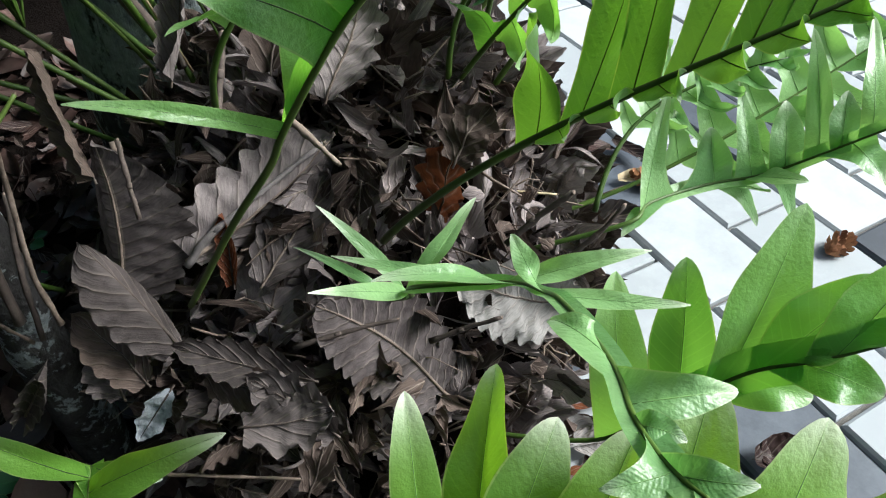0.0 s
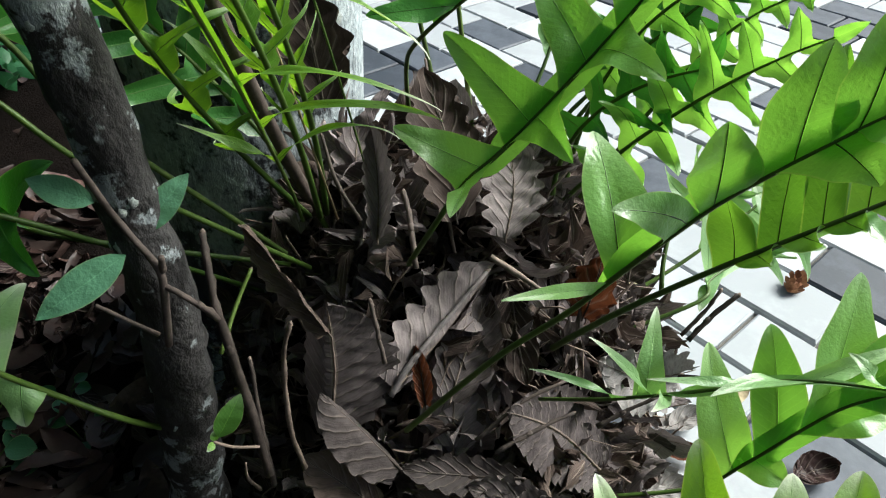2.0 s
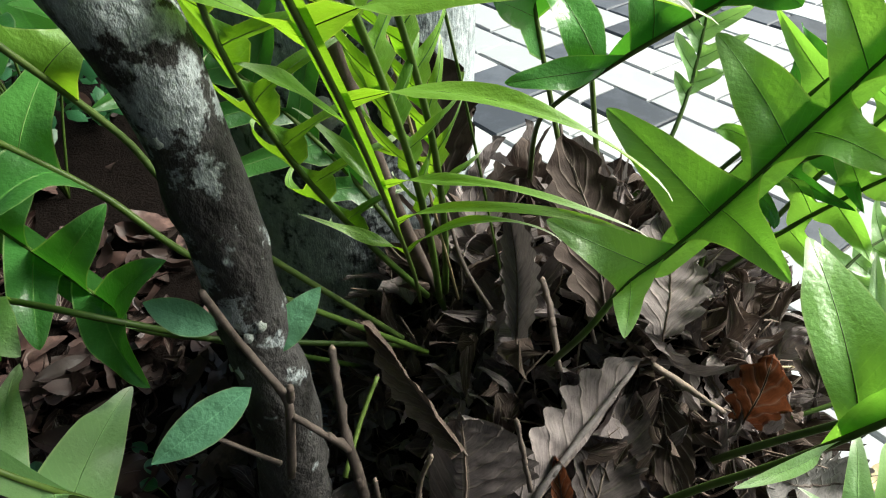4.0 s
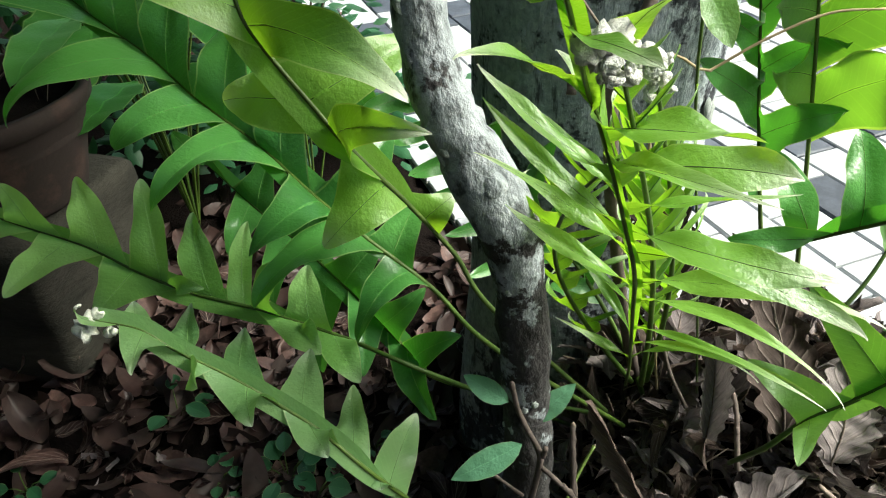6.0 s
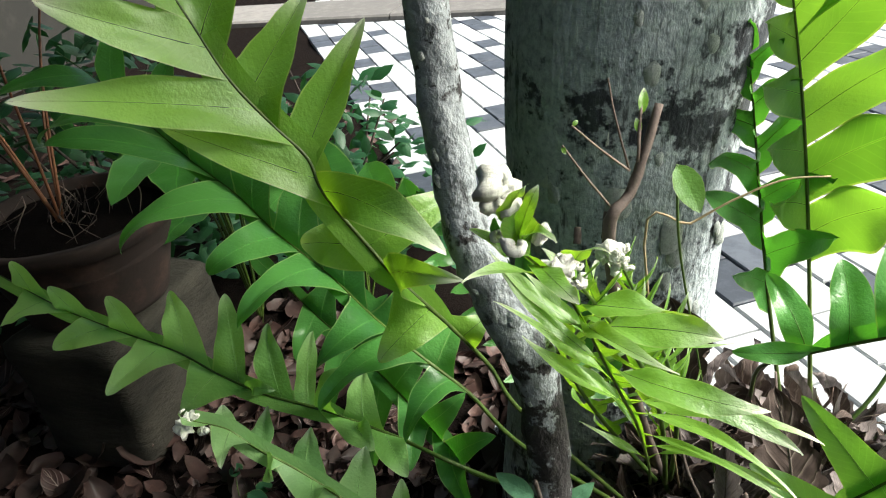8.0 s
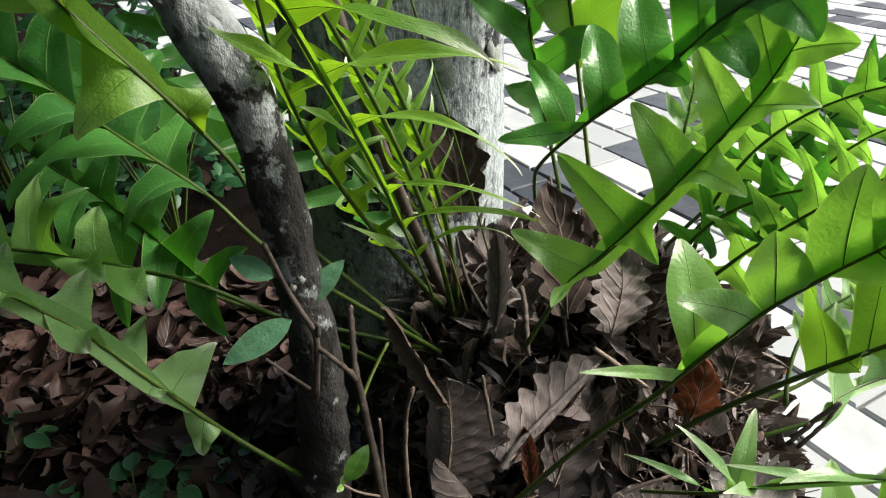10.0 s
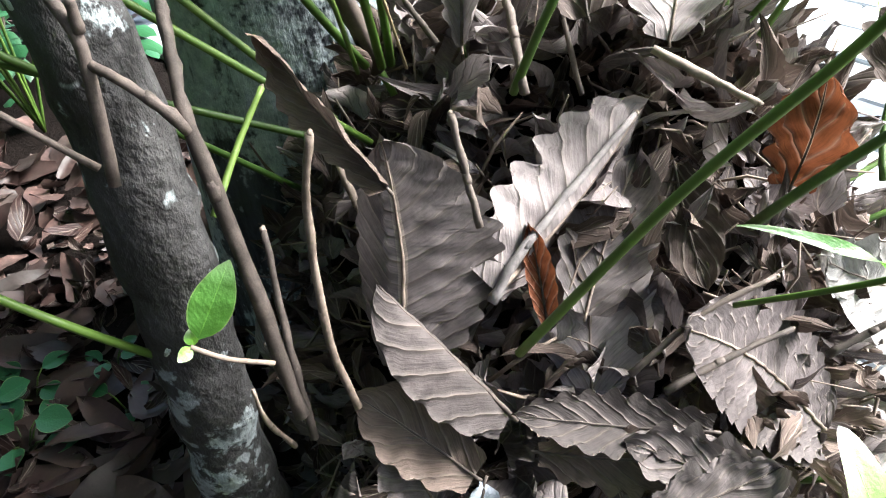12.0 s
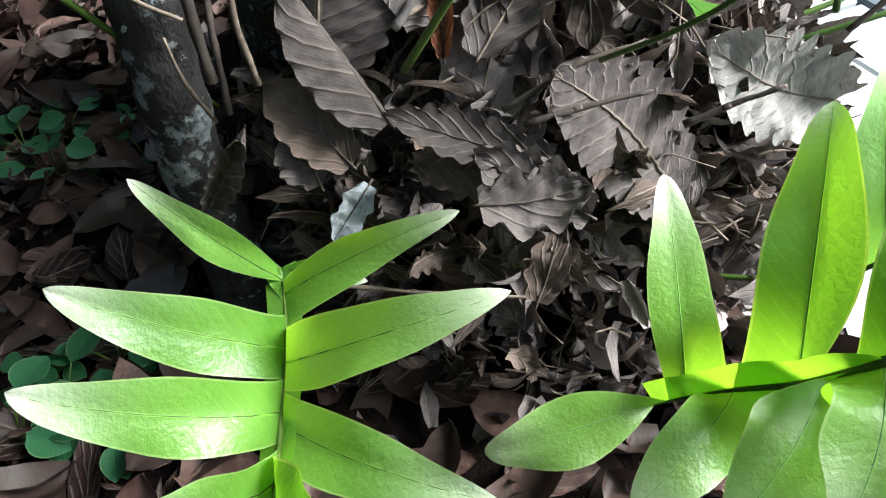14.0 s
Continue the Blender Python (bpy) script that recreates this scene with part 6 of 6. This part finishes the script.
def plant_pot(at, top, foot, height, label, material):
    pot = empty_thing("plant_pot", at, label, "plant pot")
    t = 0.014
    v, f = lathe([(0.0, 0.0), (foot, 0.0), (foot + 0.003, 0.01), (foot + (top - foot) * 0.8, height * 0.82), (foot + (top - foot) * 0.82, height * 0.83), (top, height * 0.84), (top + 0.004, height * 0.98), (top, height), (top - t, height), (top - t * 1.3, height * 0.8), (foot + (top - foot) * 0.6, height * 0.6)], 44, at, 0.03)
    mesh_thing("pot_body", v, f, material, pot)
    v, f = lathe([(0.0, height * 0.9), (top * 0.4, height * 0.91), (top * 0.8, height * 0.885), (top - t, height * 0.86)], 30, at, 0.25)
    mesh_thing("soil", v, f, HUMUS_SHADED, pot)
    rng = random.Random(8)
    for k in range(40):
        a, r = rng.uniform(0, 6.28), rng.uniform(0, top * 0.7)
        o = Vector((at[0] + r * math.cos(a), at[1] + r * math.sin(a), at[2] + height * 0.9))
        pts = smooth_line([o + Vector((0, 0, 0.05)), o + Vector((rng.uniform(-0.02, 0.02), rng.uniform(-0.03, 0.01), 0.03)), o + Vector((rng.uniform(-0.05, 0.05), rng.uniform(-0.06, 0.02), 0.0))], 4)
        v, f = tube(pts, [0.0013 - 0.0001 * i for i in range(len(pts))], 5, 0.5)
        mesh_thing("root", v, f, TWIG if k % 4 else TWIG_PALE, pot)
    return pot


def big_leaf_plant(at, seed, label, stems, material, stem_mat, height, leaf):
    rng = random.Random(seed)
    thing = empty_thing("broad_leaf_plant", at, label, "plant")
    for k in range(stems):
        a = rng.uniform(0, 6.28)
        top = Vector((at[0] + math.cos(a) * height * 0.4 * rng.uniform(0.3, 1), at[1] + math.sin(a) * height * 0.35 * rng.uniform(0.3, 1), at[2] + height * rng.uniform(0.6, 1.1)))
        line = smooth_line([at, Vector(at).lerp(top, 0.5) + Vector((0, 0, height * 0.12)), top], 6)
        v, f = tube(line, [0.0034 - 0.0015 * i / len(line) for i in range(len(line))], 7)
        mesh_thing("stalk", v, f, stem_mat, thing)
        d = Vector((math.cos(a) * 0.7 + rng.uniform(-0.3, 0.3), math.sin(a) * 0.6 - 0.5, rng.uniform(-0.6, 0.1))).normalized()
        green_leaf(thing, top, top + d * leaf * rng.uniform(0.7, 1.15), leaf * rng.uniform(0.45, 0.6), (rng.uniform(-0.3, 0.3), -0.6, 0.8), material, droop=0.25, cup=0.08)
    return thing


def shrub(at, size, count, seed, label, leaf=0.07):
    """A low dense shrub: limbs, and many leaves with gaps between them."""
    rng = random.Random(seed)
    thing = empty_thing("shrub", at, label, "shrub")
    lv, lf, luv = [], [], []
    for k in range(9):
        a = k * 0.7 + rng.uniform(-0.3, 0.3)
        tip = Vector((at[0] + math.cos(a) * size[0] * 0.7, at[1] + math.sin(a) * size[1] * 0.7, at[2] + size[2] * rng.uniform(0.6, 1.0)))
        line = smooth_line([at, Vector(at).lerp(tip, 0.5) + Vector((rng.uniform(-0.05, 0.05), 0, 0.04)), tip], 4)
        v, f = tube(line, [0.008 - 0.006 * i / len(line) for i in range(len(line))], 6, 0.2)
        mesh_thing("limb", v, f, TWIG, thing)
    for k in range(count):
        u = Vector((rng.gauss(0, 0.5), rng.gauss(0, 0.5), rng.random()))
        p = Vector((at[0] + u.x * size[0], at[1] + u.y * size[1], at[2] + 0.03 + u.z * size[2] * (1 - 0.4 * min(1, u.x * u.x + u.y * u.y))))
        d = Vector((u.x + rng.uniform(-0.6, 0.6), u.y + rng.uniform(-0.6, 0.6) - 0.3, rng.uniform(-0.6, 0.5))).normalized()
        s = leaf * rng.uniform(0.6, 1.25)
        n = Vector((rng.uniform(-0.5, 0.5), -0.3 + rng.uniform(-0.5, 0.5), 1)).normalized()
        x = d.cross(n).normalized() * s * 0.24
        o = len(lv)
        z = d.cross(x).normalized() * (-0.08 * s)
        lv += [p, p + d * s * 0.35 + x, p + d * s * 0.7 + x * 0.8, p + d * s, p + d * s * 0.7 - x * 0.8, p + d * s * 0.35 - x, p + d * s * 0.5 + z]
        luv += [(0.5, 0), (1, 0.35), (0.9, 0.7), (0.5, 1), (0.1, 0.7), (0, 0.35), (0.5, 0.5)]
        lf += [(o + i, o + (i + 1) % 6, o + 6) for i in range(6)]
    mesh_thing("foliage", lv, lf, SHRUB, thing, kind="stuff", uv=luv)
    return thing


def stone_block(at, size, seed):
    """A worn block: rounded edges, uneven faces."""
    bm = bmesh.new()
    bmesh.ops.create_cube(bm, size=2.0)
    bmesh.ops.subdivide_edges(bm, edges=bm.edges[:], cuts=11, use_grid_fill=True)
    for v in bm.verts:
        r = sum(abs(q) ** 16 for q in v.co) ** (1 / 16)
        v.co = Vector(q / r * e / 2 for q, e in zip(v.co, size))
        v.co += v.co.normalized() * 0.02 * noise.noise(v.co * 9 + Vector((seed, 0, 0)))
        v.co += Vector((at[0], at[1], at[2] + size[2] / 2))
    me = bpy.data.meshes.new("stone_block")
    bm.to_mesh(me)
    bm.free()
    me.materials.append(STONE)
    for p in me.polygons:
        p.use_smooth = True
    tagged(new("stone_block", me), "weathered grey-brown stone block under the clay pot, darkened for shade", "stone block")


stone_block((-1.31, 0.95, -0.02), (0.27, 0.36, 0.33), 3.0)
plant_pot((-1.33, 0.95, 0.315), 0.2, 0.14, 0.2, "weathered terracotta pot with soil and bare roots, darkened for shade", CLAY)
big_leaf_plant((-1.35, 0.94, 0.48), 5, "broad-leaved plant with reddish stalks in a pot", 5, SHRUB, RED_STEM, 0.42, 0.2)
big_leaf_plant((-1.2, 1.3, 0.0), 6, "broad arrow-leaved plant behind the fern", 14, FERN, STALK, 0.62, 0.22)
big_leaf_plant((-0.92, 1.4, 0.0), 9, "arrow-leaved plant at the paving's edge", 9, FERN, STALK, 0.5, 0.17)
# Three shrubs added to hide the lit soil and stand in for dark shade.
shrub((-1.75, 1.55, 0.0), (0.45, 0.35, 0.75), 900, 31, "dense shrub added as a dark backdrop behind the pots")
shrub((-1.15, 1.75, 0.0), (0.4, 0.28, 0.55), 700, 32, "shrub added as a dark backdrop at the edge of the soil")
shrub((-2.3, 0.9, 0.0), (0.45, 0.5, 0.8), 700, 33, "shrub added as a dark backdrop beside the clay pot")


# ---- seedlings, cones and scraps on the ground ----
def seedling(at, seed, size):
    rng = random.Random(seed)
    at = Vector(at)
    at.z = ground_height(at.x, at.y)
    thing = empty_thing("seedling", at, "small dark green seedling with rounded leaves", "seedling", "seedlings on the soil")
    for k in range(rng.randint(4, 7)):
        a = k * 2.4 + rng.uniform(-0.5, 0.5)
        top = at + Vector((math.cos(a) * size * 0.5, math.sin(a) * size * 0.5, size * rng.uniform(0.35, 1.0)))
        v, f = tube([at, at.lerp(top, 0.6) + Vector((0, 0, 0.006)), top], [0.0012, 0.001, 0.0008], 5)
        mesh_thing("stem", v, f, STALK, thing)
        d = Vector((math.cos(a), math.sin(a), rng.uniform(-0.3, 0.2))).normalized()
        green_leaf(thing, top, top + d * size * rng.uniform(0.6, 0.9), size * rng.uniform(0.45, 0.62), (0, -0.2, 1), SHRUB, droop=0.1, rows=8)


for k, at in enumerate(((-0.529, 0.312, 0.000), (-0.465, 0.324, 0.000), (-0.491, 0.268, 0.000), (-0.517, 0.264, 0.000), (-0.421, 0.242, 0.000), (-0.523, 0.233, 0.000), (-0.583, 0.696, 0.000), (-0.673, 0.668, 0.000), (-0.709, 0.622, 0.000), (-0.551, 0.626, -0.000), (-0.784, 0.609, 0.000), (-0.655, 0.594, 0.000), (-0.823, 0.606, 0.000), (-1.137, 0.540, 0.000), (-0.953, 0.717, 0.000))):
    seedling(at, 60 + k, 0.034 + 0.012 * (k % 3))


def seed_cone(at, turn, label):
    """A small open cone: a core with overlapping scales."""
    cone = empty_thing("seed_cone", at, label, "seed cone", "cones on the paving")
    d = Vector((math.cos(turn), math.sin(turn), 0.05))
    at = Vector(at)
    line = [at + d * (0.05 * i / 6) for i in range(7)]
    v, f = tube(line, [0.004, 0.01, 0.0125, 0.0125, 0.011, 0.008, 0.003], 10, 0.2)
    mesh_thing("core", v, f, CONE, cone)
    up = Vector((0, 0, 1))
    s = d.cross(up).normalized()
    for k in range(44):
        q = k / 44
        a = k * 2.4
        o = s * math.cos(a) + up * math.sin(a)
        r = 0.0135 * math.sin(math.pi * min(1, 0.12 + q * 0.9)) + 0.002
        p = at + d * (0.05 * q)
        t = d.cross(o)
        verts = [p + o * r * 0.6 - t * 0.003, p + o * r * 0.6 + t * 0.003, p + o * (r + 0.003) + d * 0.008 + t * 0.0045, p + o * (r + 0.005) + d * 0.011, p + o * (r + 0.003) + d * 0.008 - t * 0.0045]
        mesh_thing("scale", verts, [(0, 1, 2, 3, 4)], CONE, cone)


seed_cone((0.372, 0.883, 0.014), 2.5, "open orange-brown seed cone on the paving")
seed_cone((0.585, 0.741, 0.014), 0.6, "small brown seed cone on a dark paver")
for base, tip, w, mat, lab in (((0.880, 0.751, 0.000), (0.968, 0.735, 0.000), 0.02, "DRY_GREY", "curled grey dead leaf on a white paver"), ((0.310, 1.014, 0.000), (0.366, 0.941, 0.000), 0.03, "LITTER_SHADED", "brown fallen leaf on the paving"), ((0.303, 0.903, 0.000), (0.352, 0.918, 0.000), 0.024, "STRAW", "straw-coloured fallen leaf on the paving"), ((0.388, 0.411, 0.000), (0.444, 0.406, 0.000), 0.045, "LITTER_SHADED", "reddish fallen leaf on the paving"), ((0.145, 0.432, 0.000), (0.207, 0.441, 0.000), 0.03, "DRY_BROWN", "tan fallen leaf at the paving's edge"), ((0.379, 0.405, 0.000), (0.443, 0.411, 0.000), 0.04, "LITTER_SHADED", "red-brown fallen leaf under the fronds"), ((0.250, 0.509, 0.000), (0.306, 0.523, 0.000), 0.035, "DRY_PALE", "pale fallen leaf at the paving's edge"), ((0.006, 0.320, 0.000), (0.038, 0.302, 0.000), 0.03, "DRY_BROWN", "tan fallen leaf on the soil"), ((0.036, 0.337, 0.000), (0.062, 0.318, 0.000), 0.03, "DRY_RUST", "rust-coloured fallen leaf on the soil"),
                               ((0.157, 0.425, 0.000), (0.223, 0.436, 0.000), 0.034, "DRY_PALE", "pale tan fallen leaf at the paving's edge"), ((0.225, 0.475, 0.000), (0.277, 0.452, 0.000), 0.03, "DRY_RUST", "orange-brown fallen leaf at the paving's edge"), ((0.157, 0.373, 0.000), (0.109, 0.411, 0.000), 0.036, "DRY_BROWN", "brown fallen leaf at the paving's edge"), ((0.279, 0.525, 0.000), (0.222, 0.506, -0.000), 0.026, "DRY_PALE", "pale tan fallen leaf at the paving's edge"), ((0.166, 0.472, 0.000), (0.234, 0.488, 0.000), 0.034, "DRY_RUST", "orange-brown fallen leaf at the paving's edge"), ((0.176, 0.418, 0.000), (0.234, 0.416, 0.000), 0.036, "DRY_PALE", "pale tan fallen leaf at the paving's edge"), ((0.140, 0.419, 0.000), (0.199, 0.438, 0.000), 0.04, "DRY_PALE", "pale fallen leaf at the paving's edge"), ((0.165, 0.376, 0.000), (0.201, 0.355, 0.000), 0.04, "DRY_RUST", "orange-brown fallen leaf at the paving's edge"), ((0.097, 0.366, 0.000), (0.071, 0.394, 0.000), 0.034, "DRY_BROWN", "brown fallen leaf on the soil"), ((0.342, 0.532, 0.000), (0.396, 0.554, 0.000), 0.03, "STRAW", "straw-coloured fallen leaf on the paving")):
    up = Vector((0, 0, 0.008))
    dry_leaf(lab, Vector(base) + up, Vector(tip) + up * 1.4, w, (0.1, -0.1, 1), {"DRY_GREY": DRY_GREY, "LITTER_SHADED": LITTER_SHADED, "STRAW": STRAW, "DRY_BROWN": DRY_BROWN, "DRY_PALE": DRY_PALE, "DRY_RUST": DRY_RUST}[mat], 4, 0.05, 0.2, 0.0005, 0.3, 0.1, 77, "fallen_leaf", "fallen leaves on the paving", 0.0005, "fallen leaf")


def nest_fibres():
    """Broken rootlets and straw caught among the dead leaves."""
    rng = random.Random(5)
    verts, faces = [], []
    for k in range(800):
        a, h = rng.uniform(-2.2, 2.2), rng.uniform(0.05, 0.97)
        p = nest_point(a, h) + Vector((rng.uniform(-0.02, 0.02), -rng.uniform(0, 0.03), rng.uniform(0, 0.02)))
        d = Vector((rng.uniform(-1, 1), rng.uniform(-0.6, 0.4), rng.uniform(-0.6, 1))).normalized() * rng.uniform(0.015, 0.06)
        mid = p + d * 0.5 + Vector((rng.uniform(-1, 1), rng.uniform(-1, 1), rng.uniform(-1, 1))) * 0.006
        r = rng.uniform(0.0004, 0.0014)
        v, f = tube([p, mid, p + d], [r, r, r * 0.6], 4)
        o = len(verts)
        verts += v
        faces += [tuple(o + i for i in q) for q in f]
    mesh_thing("nest_fibres", verts, faces, TWIG_PALE, None, "broken rootlets and straw among the dead leaves", "plant fibres", kind="stuff", at=(NEST_X, NEST_Y, 0.2))


nest_fibres()
